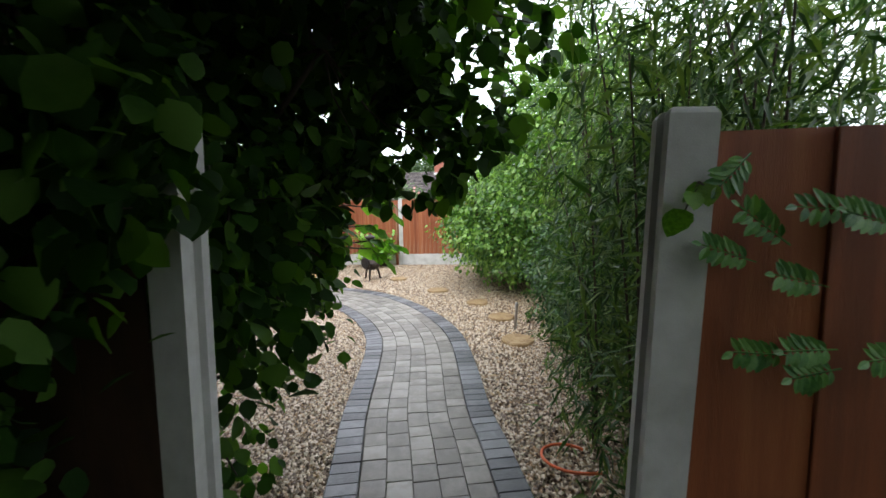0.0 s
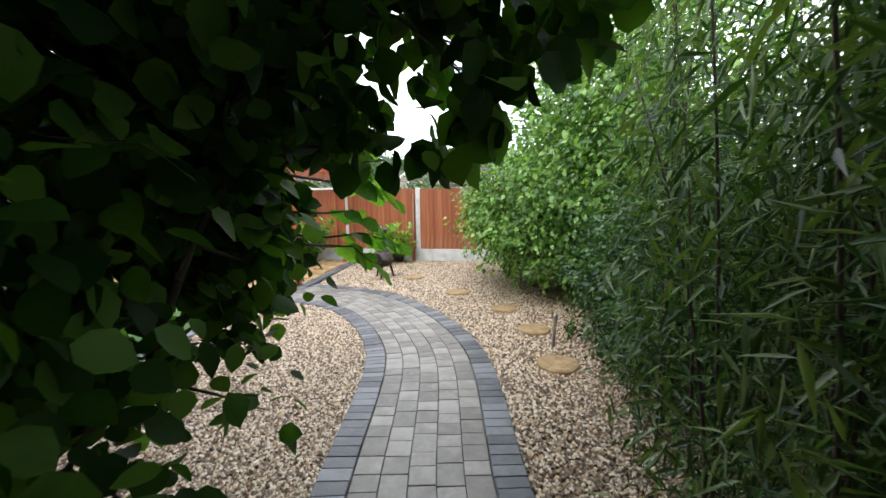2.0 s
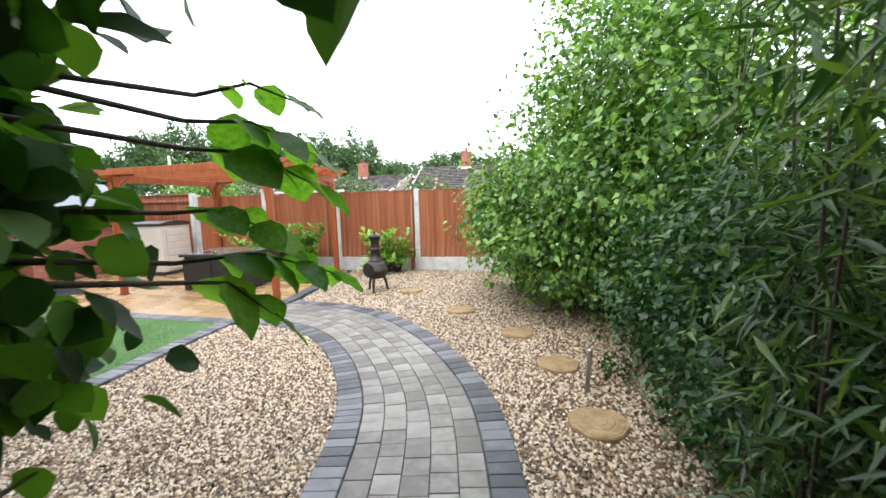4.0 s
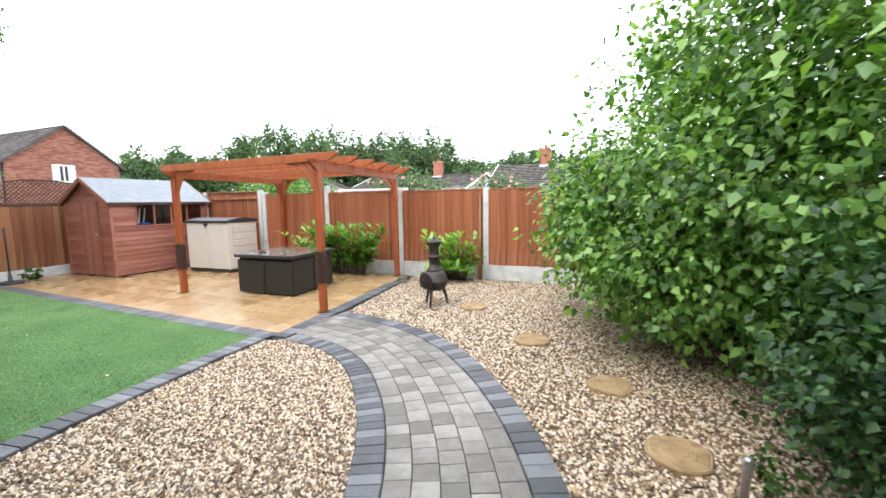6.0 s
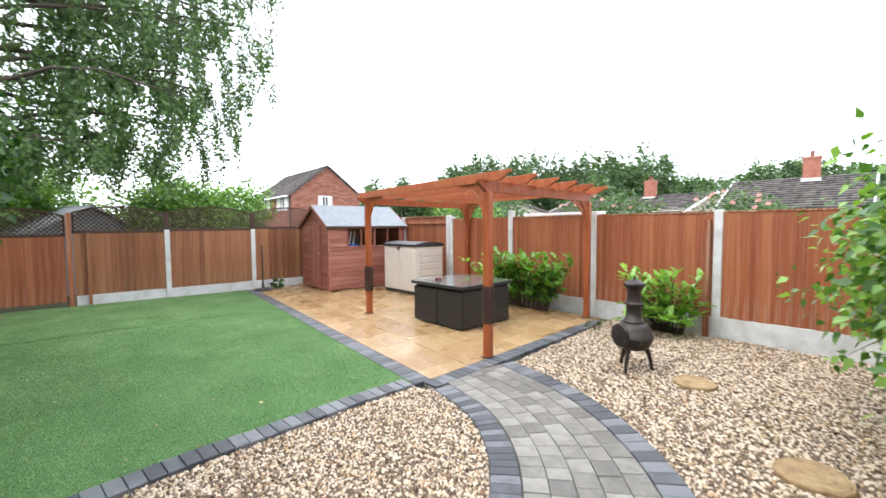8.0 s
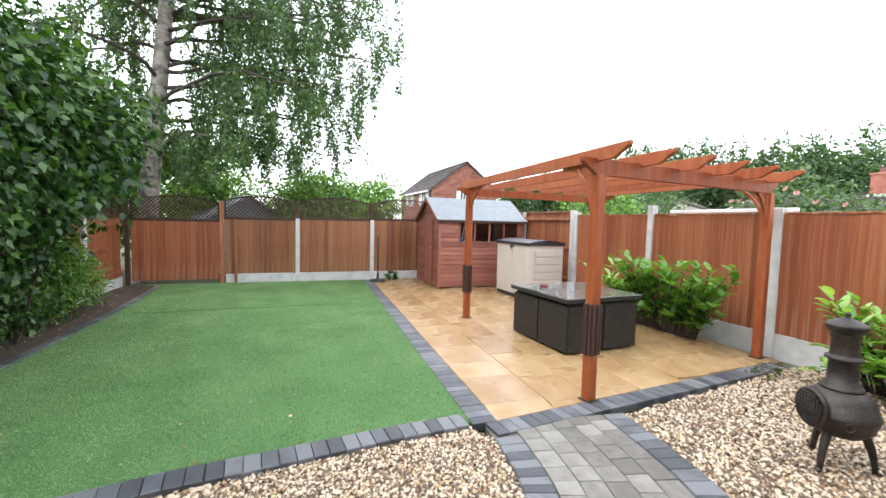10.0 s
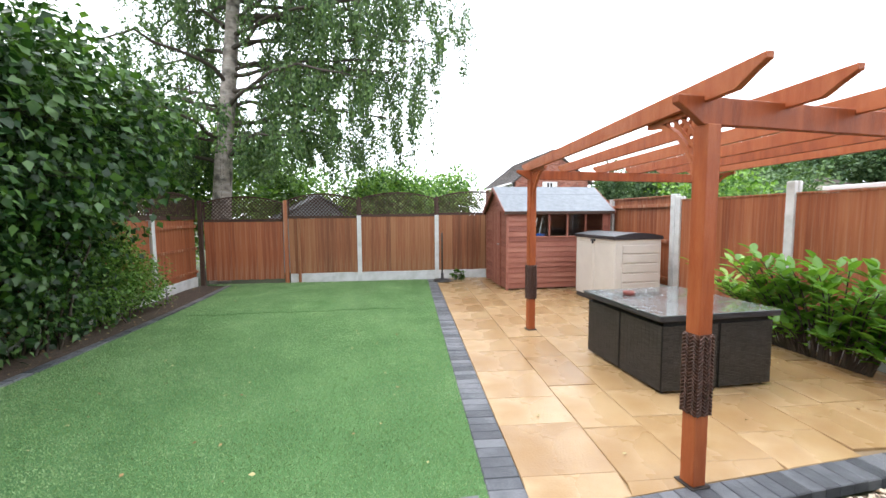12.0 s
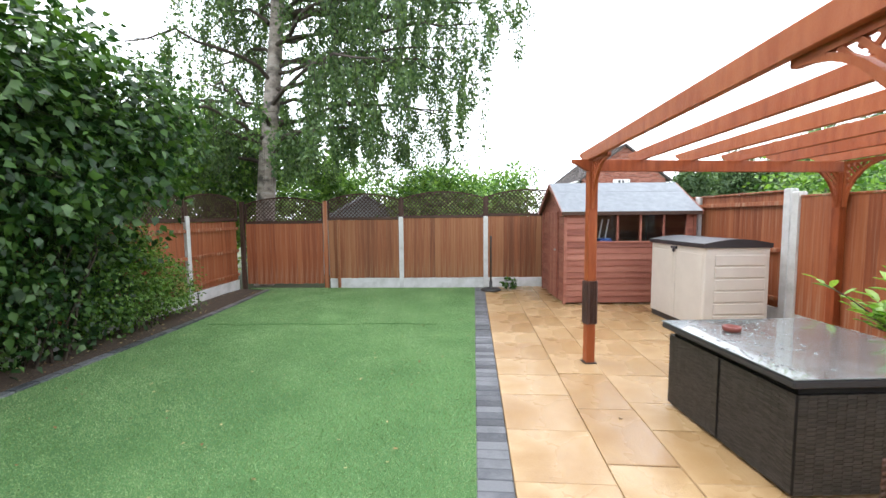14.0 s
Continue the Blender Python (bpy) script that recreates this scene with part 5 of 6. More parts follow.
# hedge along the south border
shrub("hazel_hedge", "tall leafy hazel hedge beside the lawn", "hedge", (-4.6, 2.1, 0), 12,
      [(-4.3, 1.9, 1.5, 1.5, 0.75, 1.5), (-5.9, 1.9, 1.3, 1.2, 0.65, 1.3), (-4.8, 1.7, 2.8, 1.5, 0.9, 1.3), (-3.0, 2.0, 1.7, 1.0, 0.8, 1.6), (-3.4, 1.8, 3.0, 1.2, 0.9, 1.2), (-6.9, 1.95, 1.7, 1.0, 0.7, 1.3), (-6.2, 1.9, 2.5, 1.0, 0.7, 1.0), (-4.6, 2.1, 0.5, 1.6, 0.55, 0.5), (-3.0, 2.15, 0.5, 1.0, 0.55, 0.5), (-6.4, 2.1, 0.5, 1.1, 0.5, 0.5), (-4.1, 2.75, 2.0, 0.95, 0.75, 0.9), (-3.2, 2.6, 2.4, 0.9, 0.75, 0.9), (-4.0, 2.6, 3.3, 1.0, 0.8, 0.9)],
      5600, 11, 0.19, 0.086, M["leaf_hedge_shaded"], LEAF_POINTED, seed=12, shell=0.5, face=True, voids=True, droop=0.45, twigs=400, stem_r=0.028, cut=lambda P: (P[:, 1] < 2.75) | ((P[:, 2] > 1.15) & (P[:, 0] > -5.2) & (P[:, 1] < 3.55)))
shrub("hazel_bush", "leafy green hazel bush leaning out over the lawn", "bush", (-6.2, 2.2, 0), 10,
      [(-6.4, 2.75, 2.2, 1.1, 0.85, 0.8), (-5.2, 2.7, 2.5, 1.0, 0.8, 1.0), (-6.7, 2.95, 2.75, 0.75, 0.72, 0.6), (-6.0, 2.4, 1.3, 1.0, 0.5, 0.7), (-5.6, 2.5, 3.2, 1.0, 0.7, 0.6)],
      1500, 11, 0.25, 0.105, M["leaf_hedge_shaded"], LEAF_POINTED, seed=14, shell=0.45, face=True, voids=True, droop=0.4, twigs=260, stem_r=0.02, cut=lambda P: (P[:, 1] > 2.05) & ((P[:, 1] < 2.8) | ((P[:, 2] > 1.35) & (P[:, 1] < 3.75))))
shrub("privet_bush", "small light green privet bush at the lawn edge", "bush", (-7.6, 2.25, 0), 8,
      [(-7.5, 2.2, 0.75, 0.7, 0.4, 0.7), (-8.2, 2.25, 0.45, 0.5, 0.35, 0.42), (-7.0, 2.25, 0.8, 0.6, 0.4, 0.7)],
      800, 14, 0.11, 0.056, M["leaf_lime"], LEAF_SMALL, seed=15, stem_r=0.01, cut=lambda P: (P[:, 1] < 2.72) & (P[:, 1] > 1.98))

# laurels by the north fence: each leaf a piece of its own
LAUREL = bpy.data.meshes.new("leaf")
LAUREL.from_pydata([(0, 0, 0), (0, 0.5, -0.01), (0, 1.0, -0.10), (-0.15, 0.2, 0.03), (-0.21, 0.5, 0.05), (-0.14, 0.8, 0.0), (0.15, 0.2, 0.03), (0.21, 0.5, 0.05), (0.14, 0.8, 0.0)],
                   [], [(0, 1, 4, 3), (1, 2, 5, 4), (0, 6, 7, 1), (1, 7, 8, 2)])
LAUREL.materials.append(M["leaf_laurel"])


def laurel(x0, x1, y, h, shoots, seed, label):
    rs = np.random.RandomState(seed)
    ob = thing("laurel_bush", label, "bush", "laurels along the fence")
    soup = Soup()
    count = 0
    rest = []
    for i in range(shoots):
        t = (i + 0.5) / shoots
        fx = (x0 + x1) / 2 + (t - 0.5) * (x1 - x0) * 0.45
        top = np.array([x0 + (x1 - x0) * t + rs.uniform(-0.12, 0.12), y - rs.uniform(-0.1, 0.42), h * rs.uniform(0.15, 0.95)])
        foot = np.array([fx, y + 0.05, -0.03])
        pts = [foot + (top - foot) * q + np.array([0, 0, 0.15 * math.sin(q * 3.1)]) for q in np.linspace(0, 1, 6)]
        soup.tube(pts, 0.012, 0.004, 5)
        d = (top - foot) / np.linalg.norm(top - foot)
        for k in range(16):
            q = 0.22 + 0.82 * k / 15
            p = foot + (top - foot) * q + np.array([0, 0, 0.15 * math.sin(min(q, 1) * 3.1)])
            a = k * 2.4 + rs.uniform(-0.4, 0.4)
            out = Vector((math.cos(a), math.sin(a) * 0.8 - 0.3, 0.35 + rs.uniform(-0.4, 0.35))) + Vector(d) * 0.35
            m = Matrix.Translation(p) @ out.to_track_quat("Y", "Z").to_matrix().to_4x4() @ Matrix.Diagonal((*([0.19 * rs.uniform(0.6, 1.15)] * 3), 1))
            if count < 290:
                lf = new("leaf", LAUREL)
                lf.parent = ob
                lf.matrix_basis = m
                count += 1
            else:
                rest.append(m)
    add_object("stem", soup.mesh("stem"), M["bark"], ob)
    if rest:
        mats = np.array([np.array(m.to_3x3()) for m in rest])
        pos = np.array([m.translation[:] for m in rest])
        tv = [v.co[:] for v in LAUREL.vertices]
        tf = [tuple(p.vertices) for p in LAUREL.polygons]
        add_object("foliage", scatter_mesh("foliage", tv, tf, mats, pos), M["leaf_laurel"], ob)["kind"] = "stuff"


laurel(-5.75, -3.35, 10.78, 1.15, 84, 31, "bright green laurel bush growing against the fence")
laurel(-2.5, -1.4, 10.84, 1.0, 36, 32, "bright green young laurel bush behind the chiminea")

# birch behind the west fence
birch = thing("birch_tree", "tall weeping silver birch behind the fence", "tree")
rs = np.random.RandomState(41)
soup = Soup()
trunk = [(-11.85 + 0.10 * math.sin(z * 0.7), 2.12 + 0.085 * z, z) for z in np.linspace(-0.1, 13, 14)]
soup.tube(trunk, 0.25, 0.07, 12)
add_object("trunk", soup.mesh("trunk"), M["birch_bark"], birch)
soup = Soup()
drops = []
for i in range(36):
    z0 = 3.4 + 8.8 * (i / 36) ** 0.9
    a = i * 2.4 + rs.uniform(-0.5, 0.5)
    north = 0.5 + 0.5 * math.sin(a)
    ln = rs.uniform(2.0, 3.2) + 3.1 * north * rs.uniform(0.55, 1.0)
    ln *= 1 - 0.35 * i / 36
    o = np.array([np.interp(z0, [p[2] for p in trunk], [p[0] for p in trunk]), np.interp(z0, [p[2] for p in trunk], [p[1] for p in trunk]), z0])
    d = np.array([math.cos(a), math.sin(a), 0])
    pts = [o + d * ln * t + np.array([0, 0, 1.5 * t - 1.7 * t * t]) + rs.normal(size=3) * 0.06 for t in np.linspace(0, 1, 8)]
    limb = Soup()
    limb.tube(pts, 0.055, 0.012, 6)
    add_object("limb", limb.mesh("limb"), M["bark"], birch)
    for t in range(2, 8):
        for k in range(3):
            s = pts[t] + rs.normal(size=3) * [0.32, 0.32, 0.12]
            L = rs.uniform(0.5, 2.0)
            e = s + np.array([rs.uniform(-0.15, 0.15), rs.uniform(-0.15, 0.15), -L])
            soup.tube([pts[t], s, e], 0.008, 0.002, 3)
            drops.append((s, e))
for i in range(22):
    # long limbs that sweep out over the lawn side, and low ones whose curtains reach the trellis
    low = i >= 15
    z0 = 2.9 + 0.13 * (i - 15) if low else 3.9 + 0.36 * i
    a = radians(i * 137.5) if low else radians(88 + 26 * math.sin(i * 1.9))
    ln = rs.uniform(2.2, 3.6) if low else 4.3 + 0.10 * i + rs.uniform(-0.3, 0.7)
    o = np.array([np.interp(z0, [p[2] for p in trunk], [p[0] for p in trunk]), np.interp(z0, [p[2] for p in trunk], [p[1] for p in trunk]), z0])
    d = np.array([math.cos(a), math.sin(a), 0])
    pts = [o + d * ln * t + np.array([0, 0, 1.1 * t - 1.0 * t * t]) + rs.normal(size=3) * 0.06 for t in np.linspace(0, 1, 9)]
    limb = Soup()
    limb.tube(pts, 0.12 if i == 7 else 0.055, 0.010, 6)
    add_object("limb", limb.mesh("limb"), M["bark"], birch)
    for t in range(2, 9):
        for k in range(3):
            s = pts[t] + rs.normal(size=3) * [0.30, 0.30, 0.12]
            e = s + np.array([rs.uniform(-0.15, 0.15), rs.uniform(-0.15, 0.15), -rs.uniform(0.4, 0.9 if low else 1.7)])
            soup.tube([pts[t], s, e], 0.008, 0.002, 3)
            drops.append((s, e))
add_object("twiggery", soup.mesh("twiggery"), M["bark"], birch)["kind"] = "stuff"
drops = [(a, e) for a, e in drops if not (a[0] > -11.7 and abs(a[1] - 2.45) < 0.4 and a[2] < 7.5)]
S0 = np.array([d[0] for d in drops])
S1 = np.array([d[1] for d in drops])
Ci = np.repeat(np.arange(len(S0)), 128)
t = rs.rand(len(Ci)) ** 0.8
P = S0[Ci] + (S1 - S0)[Ci] * t[:, None] + rs.normal(size=(len(Ci), 3)) * [0.065, 0.065, 0.08]
out = rs.normal(size=(len(Ci), 3)) * 0.6 + [0, 0, -0.9]
R = frames_from(out, rs.normal(size=out.shape), 0.074 * rs.uniform(0.7, 1.4, len(P)), rs)
add_object("crown", scatter_mesh("crown", *LEAF_SMALL, R, P), M["leaf_birch"], birch)["kind"] = "stuff"


def garden_tree(label, x, y, h, r, seed, leaf, size, clumps, category="tree", spread=2.2):
    """A round-headed tree or tall bush beyond the fences."""
    rs = np.random.RandomState(seed)
    ob = thing("tree", label, category)
    soup = Soup()
    top = tapered_trunk(soup, (x, y, -0.1), (x, y, h * 0.7), 0.05 * r + 0.05, 0.03, 0.1, rs)
    blobs = []
    for k in range(7):
        a = k * 2.4
        q = 0.45 * r * math.sqrt(k / 7)
        z = h * (0.34 + 0.40 * rs.rand())
        blobs.append((x + q * math.cos(a), y + q * math.sin(a), z, r * rs.uniform(0.45, 0.7), r * rs.uniform(0.45, 0.7), h * rs.uniform(0.22, 0.32)))
        soup.tube([top[3], np.array(blobs[-1][:3])], 0.03 * r, 0.008 * r, 5)
    add_object("trunk", soup.mesh("trunk"), M["bark"], ob)
    P, R, _ = foliage(seed, blobs, int(clumps * 1.5), 11, size * spread, size * 1.12, LEAF_SMALL, 0.2, 0.4, face=True)
    add_object("crown", scatter_mesh("crown", *LEAF_SMALL, R, P), leaf, ob)["kind"] = "stuff"
    return ob


garden_tree("green garden tree behind the west fence", -14.6, 6.2, 3.3, 1.8, 51, M["leaf_hedge"], 0.12, 900)
garden_tree("green garden tree beyond the trellis fence", -17.5, 8.4, 3.5, 1.9, 52, M["leaf_hedge"], 0.14, 700)
garden_tree("bushy tree filling the corner behind the birch", -13.2, 0.3, 4.9, 2.6, 53, M["leaf_hedge"], 0.13, 1000)
garden_tree("bushy tree behind the south fence", -9.4, -0.4, 4.2, 2.0, 54, M["leaf_lime"], 0.12, 900)
garden_tree("bushy tree behind the corner of the fences", -16.5, 2.5, 4.4, 2.4, 55, M["leaf_lime"], 0.13, 800)
garden_tree("flowering shrub behind the shed", -8.6, 13.2, 2.75, 1.5, 56, M["leaf_hedge"], 0.09, 600)
roses_a = garden_tree("rose shrub with pink blooms beyond the north fence", -5.2, 15.5, 2.95, 1.6, 57, M["leaf_far"], 0.10, 500)
roses_b = garden_tree("rose shrub with pink blooms beyond the north fence", -2.2, 16.5, 2.9, 1.5, 58, M["leaf_far"], 0.10, 500)
garden_tree("leafy shrub beyond the north fence", -11.0, 17.0, 3.0, 1.8, 59, M["leaf_far"], 0.11, 500)
# Stands out of view, only to dim the gate panel.
garden_tree("tall unseen bush added behind the gate to hold back light", 4.2, -1.3, 4.4, 2.2, 61, M["leaf_dark"], 0.12, 1000)

# pink blooms on the rose shrubs, each a flower of its own
BLOOM = bpy.data.meshes.new("bloom")
bm = bmesh.new()
for ring, (n, r, lift) in enumerate(((6, 0.5, 0.1), (5, 0.34, 0.28), (4, 0.18, 0.42))):
    for k in range(n):
        a = 2 * math.pi * (k + 0.5 * ring) / n
        c = Vector((math.cos(a), math.sin(a), 0))
        s = Vector((-c.y, c.x, 0))
        bm.faces.new([bm.verts.new(v) for v in (Vector((0, 0, 0)), c * r * 0.7 + s * r * 0.5 + Vector((0, 0, lift)), c * r + Vector((0, 0, lift + 0.05)), c * r * 0.7 - s * r * 0.5 + Vector((0, 0, lift)))])
bm.to_mesh(BLOOM)
bm.free()
BLOOM.materials.append(M["petal"])
rs = np.random.RandomState(91)
for shrub_ob, x, y, h, r, n in ((roses_a, -5.2, 15.5, 2.95, 1.6, 9), (roses_b, -2.2, 16.5, 2.9, 1.5, 9)):
    for k in range(n):
        ob = new("bloom", BLOOM)
        ob.parent = shrub_ob
        q = rs.uniform(-0.75, 0.75)
        ob.matrix_basis = pose(x + q * r, y - r * 0.75 * math.sqrt(1 - q * q), h * rs.uniform(0.68, 0.86), 60, 0, rs.uniform(-30, 30)) @ Matrix.Diagonal((0.11, 0.11, 0.11, 1))

# woodland on the hill to the north
rs = np.random.RandomState(77)
SKYLINE_AT = [-62, -52, -48, -42, -37, -33, -29, -25, -22, -19, -15, -11, -6, 2, 14]
SKYLINE = [0.08, 0.10, 0.135, 0.165, 0.15, 0.13, 0.15, 0.145, 0.155, 0.085, 0.085, 0.11, 0.10, 0.09, 0.08]
for i in range(40):
    b = -60 + i * 1.75 + rs.uniform(-0.6, 0.6)
    dist = rs.uniform(70, 100)
    el = float(np.interp(b, SKYLINE_AT, SKYLINE)) * rs.uniform(0.90, 1.02)
    garden_tree("distant woodland tree on the hill", dist * math.sin(radians(b)), 4 + dist * math.cos(radians(b)), (1.5 + dist * el) * 1.22, dist * 0.043, 200 + i, M["leaf_far"], 0.46, 310, spread=1.2)

# ---------------------------------------------------------------- houses beyond the fences


def tile_roof(parent, a, b, c, d, rows, cols):
    """Rows of tiles on the slope a, b (eaves) to d, c (ridge), with a thin deck below."""
    a, b, c, d = (np.array(p, float) for p in (a, b, c, d))
    nrm = np.cross(b - a, d - a)
    nrm /= np.linalg.norm(nrm)
    if nrm[2] < 0:
        nrm = -nrm
    soup = Soup()
    for i in range(rows):
        for j in range(cols):
            q = [(j / cols, i / rows), ((j + 0.96) / cols, i / rows), ((j + 0.96) / cols, (i + 1.08) / rows), (j / cols, (i + 1.08) / rows)]
            base = soup.n
            for (u, v), lift in zip(q, (0.10, 0.10, 0.02, 0.02)):
                p = (a * (1 - u) + b * u) * (1 - v) + (d * (1 - u) + c * u) * v
                soup.v.append(p + nrm * lift)
            for (u, v) in q:
                p = (a * (1 - u) + b * u) * (1 - v) + (d * (1 - u) + c * u) * v
                soup.v.append(p)
            soup.n += 8
            for f in ((0, 1, 2, 3), (0, 4, 5, 1), (1, 5, 6, 2), (3, 7, 4, 0)):
                soup.f.append(tuple(base + k for k in f))
    ob = add_object("roof_tiles", soup.mesh("roof_tiles", False), M["tile"], parent)
    ob["kind"] = "stuff"
    bm = bmesh.new()
    vs = [bm.verts.new(p) for p in (a, b, c, d)] + [bm.verts.new(p - nrm * 0.1) for p in (a, b, c, d)]
    for f in ((0, 1, 2, 3), (7, 6, 5, 4), (0, 4, 5, 1), (1, 5, 6, 2), (2, 6, 7, 3), (3, 7, 4, 0)):
        bm.faces.new([vs[k] for k in f])
    part("roof_deck", bm, M["tile"], parent)


def brick_wall(parent, a, b, z0, top, holes=(), course=0.15, length=0.45):
    """Brick courses on the outside of a wall from a to b; top(s) gives its height at s; bricks joined."""
    a, b = np.array([*a, 0.0]), np.array([*b, 0.0])
    L = np.linalg.norm(b - a)
    u = (b - a) / L
    nrm = np.array([u[1], -u[0], 0])
    soup = Soup()
    z, i = z0, 0
    while z < max(top(s) for s in np.linspace(0, L, 9)):
        s = -length * 0.5 * (i % 2)
        while s < L:
            s0, s1 = max(0, s), min(L, s + length - 0.02)
            mid_s = (s0 + s1) / 2
            if s1 - s0 > 0.05 and z + course < top(mid_s) and not any(h[0] < mid_s < h[1] and h[2] < z + course / 2 < h[3] for h in holes):
                base = soup.n
                for o in (0.0, 0.03):
                    for q, zz in ((s0, z), (s1, z), (s1, z + course - 0.018), (s0, z + course - 0.018)):
                        soup.v.append(a + u * q + nrm * o + [0, 0, zz])
                soup.n += 8
                for f in ((4, 5, 6, 7), (0, 1, 5, 4), (1, 2, 6, 5), (2, 3, 7, 6), (3, 0, 4, 7)):
                    soup.f.append(tuple(base + k for k in f))
            s += length
        z += course
        i += 1
    ob = add_object("brickwork", soup.mesh("brickwork", False), M["brick"], parent)
    ob["kind"] = "stuff"


def far_window(parent, centre, w, h, facing):
    """A white framed window with two panes."""
    ob = new("window")
    ob.parent = parent
    ob.matrix_basis = pose(*centre, 0, 0, facing)
    for x in (-w / 2, 0, w / 2):
        box("frame", (x, 0, 0), (0.09, 0.08, h), M["upvc"], ob)
    for z in (-h / 2, h / 2):
        box("frame", (0, 0, z), (w + 0.09, 0.08, 0.09), M["upvc"], ob)
    for x in (-w / 4, w / 4):
        box("pane", (x, 0.01, 0), (w / 2 - 0.08, 0.02, h - 0.08), M["black_plastic"], ob)
        box("blind", (x * 1.25, -0.012, 0.02), (w / 4, 0.01, h - 0.12), M["plaster_white"], ob)


house = thing("house", "two-storey red brick house with a dark tiled gable roof", "house")
HX, HY0, HY1, HE, HR = -37.0, 18.1, 25.1, 4.8, 7.55
hm = (HY0 + HY1) / 2
bm = bmesh.new()
sec = [(HY0, -0.1), (HY1, -0.1), (HY1, HE), (hm, HR - 0.05), (HY0, HE)]
l = [bm.verts.new((HX, y, z)) for y, z in sec]
r = [bm.verts.new((HX - 11, y, z)) for y, z in sec]
bm.faces.new(l)
bm.faces.new(r[::-1])
for k in range(5):
    bm.faces.new((l[k], r[k], r[(k + 1) % 5], l[(k + 1) % 5]))
bmesh.ops.recalc_face_normals(bm, faces=bm.faces)
part("wall", bm, M["mortar"], house)
gt = lambda s: HE + (HR - HE) * (1 - abs(2 * s / (HY1 - HY0) - 1)) - 0.05
brick_wall(house, (HX, HY0), (HX, HY1), 1.0, gt, [(2.6, 3.9, 3.35, 4.65)], 0.11, 0.34)
brick_wall(house, (HX - 11, HY0), (HX, HY0), 1.0, lambda s: HE, [(7.2, 10.2, 3.3, 4.5), (2.0, 5.0, 3.3, 4.5)], 0.11, 0.34)
tile_roof(house, (HX - 11.2, HY0 - 0.45, HE - 0.3), (HX + 0.25, HY0 - 0.45, HE - 0.3), (HX + 0.25, hm, HR), (HX - 11.2, hm, HR), 16, 34)
tile_roof(house, (HX + 0.25, HY1 + 0.45, HE - 0.3), (HX - 11.2, HY1 + 0.45, HE - 0.3), (HX - 11.2, hm, HR), (HX + 0.25, hm, HR), 16, 34)
box("gutter", (HX - 5.5, HY0 - 0.5, HE - 0.33), (11.6, 0.14, 0.12), M["upvc"], house)
box("drainpipe", (HX - 0.2, HY0 - 0.1, 2.3), (0.1, 0.1, 4.8), M["black_plastic"], house)
far_window(house, (HX + 0.03, HY0 + 3.25, 4.0), 1.3, 1.2, 90)
far_window(house, (HX - 2.3, HY0 - 0.03, 3.9), 3.0, 1.2, 0)
far_window(house, (HX - 7.5, HY0 - 0.03, 3.9), 3.0, 1.2, 0)


def bungalow(label, x, y, w, depth, eaves, ridge, chimneys, turn, barge=True):
    ob = thing("bungalow", label, "house", "bungalows beyond the fence", at=(x, y, 0, 0, 0, turn))
    bm = bmesh.new()
    sec = [(-depth / 2, -0.1), (depth / 2, -0.1), (depth / 2, eaves), (0, ridge - 0.05), (-depth / 2, eaves)]
    l = [bm.verts.new((-w / 2, q, z)) for q, z in sec]
    r = [bm.verts.new((w / 2, q, z)) for q, z in sec]
    bm.faces.new(l)
    bm.faces.new(r[::-1])
    for k in range(5):
        bm.faces.new((l[k], r[k], r[(k + 1) % 5], l[(k + 1) % 5]))
    bmesh.ops.recalc_face_normals(bm, faces=bm.faces)
    part("wall", bm, M["render_wall"], ob)
    e = 0.4
    for s in (-1, 1):
        tile_roof(ob, (-w / 2 - 0.2, s * (depth / 2 + e), eaves - 0.2), (w / 2 + 0.2, s * (depth / 2 + e), eaves - 0.2), (w / 2 + 0.2, 0, ridge), (-w / 2 - 0.2, 0, ridge), 14, 26)
    for s in (-1, 1):
        for q in (-1, 1):
            bm = bmesh.new()
            beam_between(bm, (s * (w / 2 + 0.24), q * (depth / 2 + e), eaves - 0.2), (s * (w / 2 + 0.24), 0, ridge), 0.06, 0.18)
            part("barge_board", bm, M["upvc"] if barge else M["tile"], ob)
    for cx in chimneys:
        stack = box("chimney", (cx, -0.5, ridge + 0.25), (0.75, 0.5, 1.6), M["brick"], ob, "red brick chimney stack", bevel=0.02)
        box("chimney_cap", (0, 0, 0.82), (0.85, 0.6, 0.1), M["brick"], stack)
        box("flashing", (0, -0.02, -0.45), (0.85, 0.62, 0.2), M["concrete"], stack)
        bm = bmesh.new()
        lathe(bm, [(0.12, 0.85), (0.10, 1.15), (0.12, 1.2)], 12)
        part("chimney_pot", bm, M["terracotta"], stack)


bungalow("bungalow with a dark tiled roof and brick chimney", -4.4, 36.5, 6.0, 8.0, 2.6, 4.35, [0.6], 2)
bungalow("bungalow with a dark tiled roof and brick chimney", -15.0, 38.0, 12.0, 8.0, 2.5, 3.9, [1.8], -8)
bungalow("low bungalow with a dark tiled roof", -25.5, 34.0, 9.0, 8.0, 2.3, 3.6, [], -32, False)

rail = thing("white_rail_frame", "white painted frame just behind the north fence", "frame")
box("top_rail", (-4.15, NF + 0.35, 1.845), (1.85, 0.05, 0.05), M["upvc"], rail, bevel=0.005)
for x in (-5.0, -3.3):
    box("upright", (x, NF + 0.35, 0.87), (0.05, 0.05, 1.9), M["upvc"], rail, bevel=0.005)

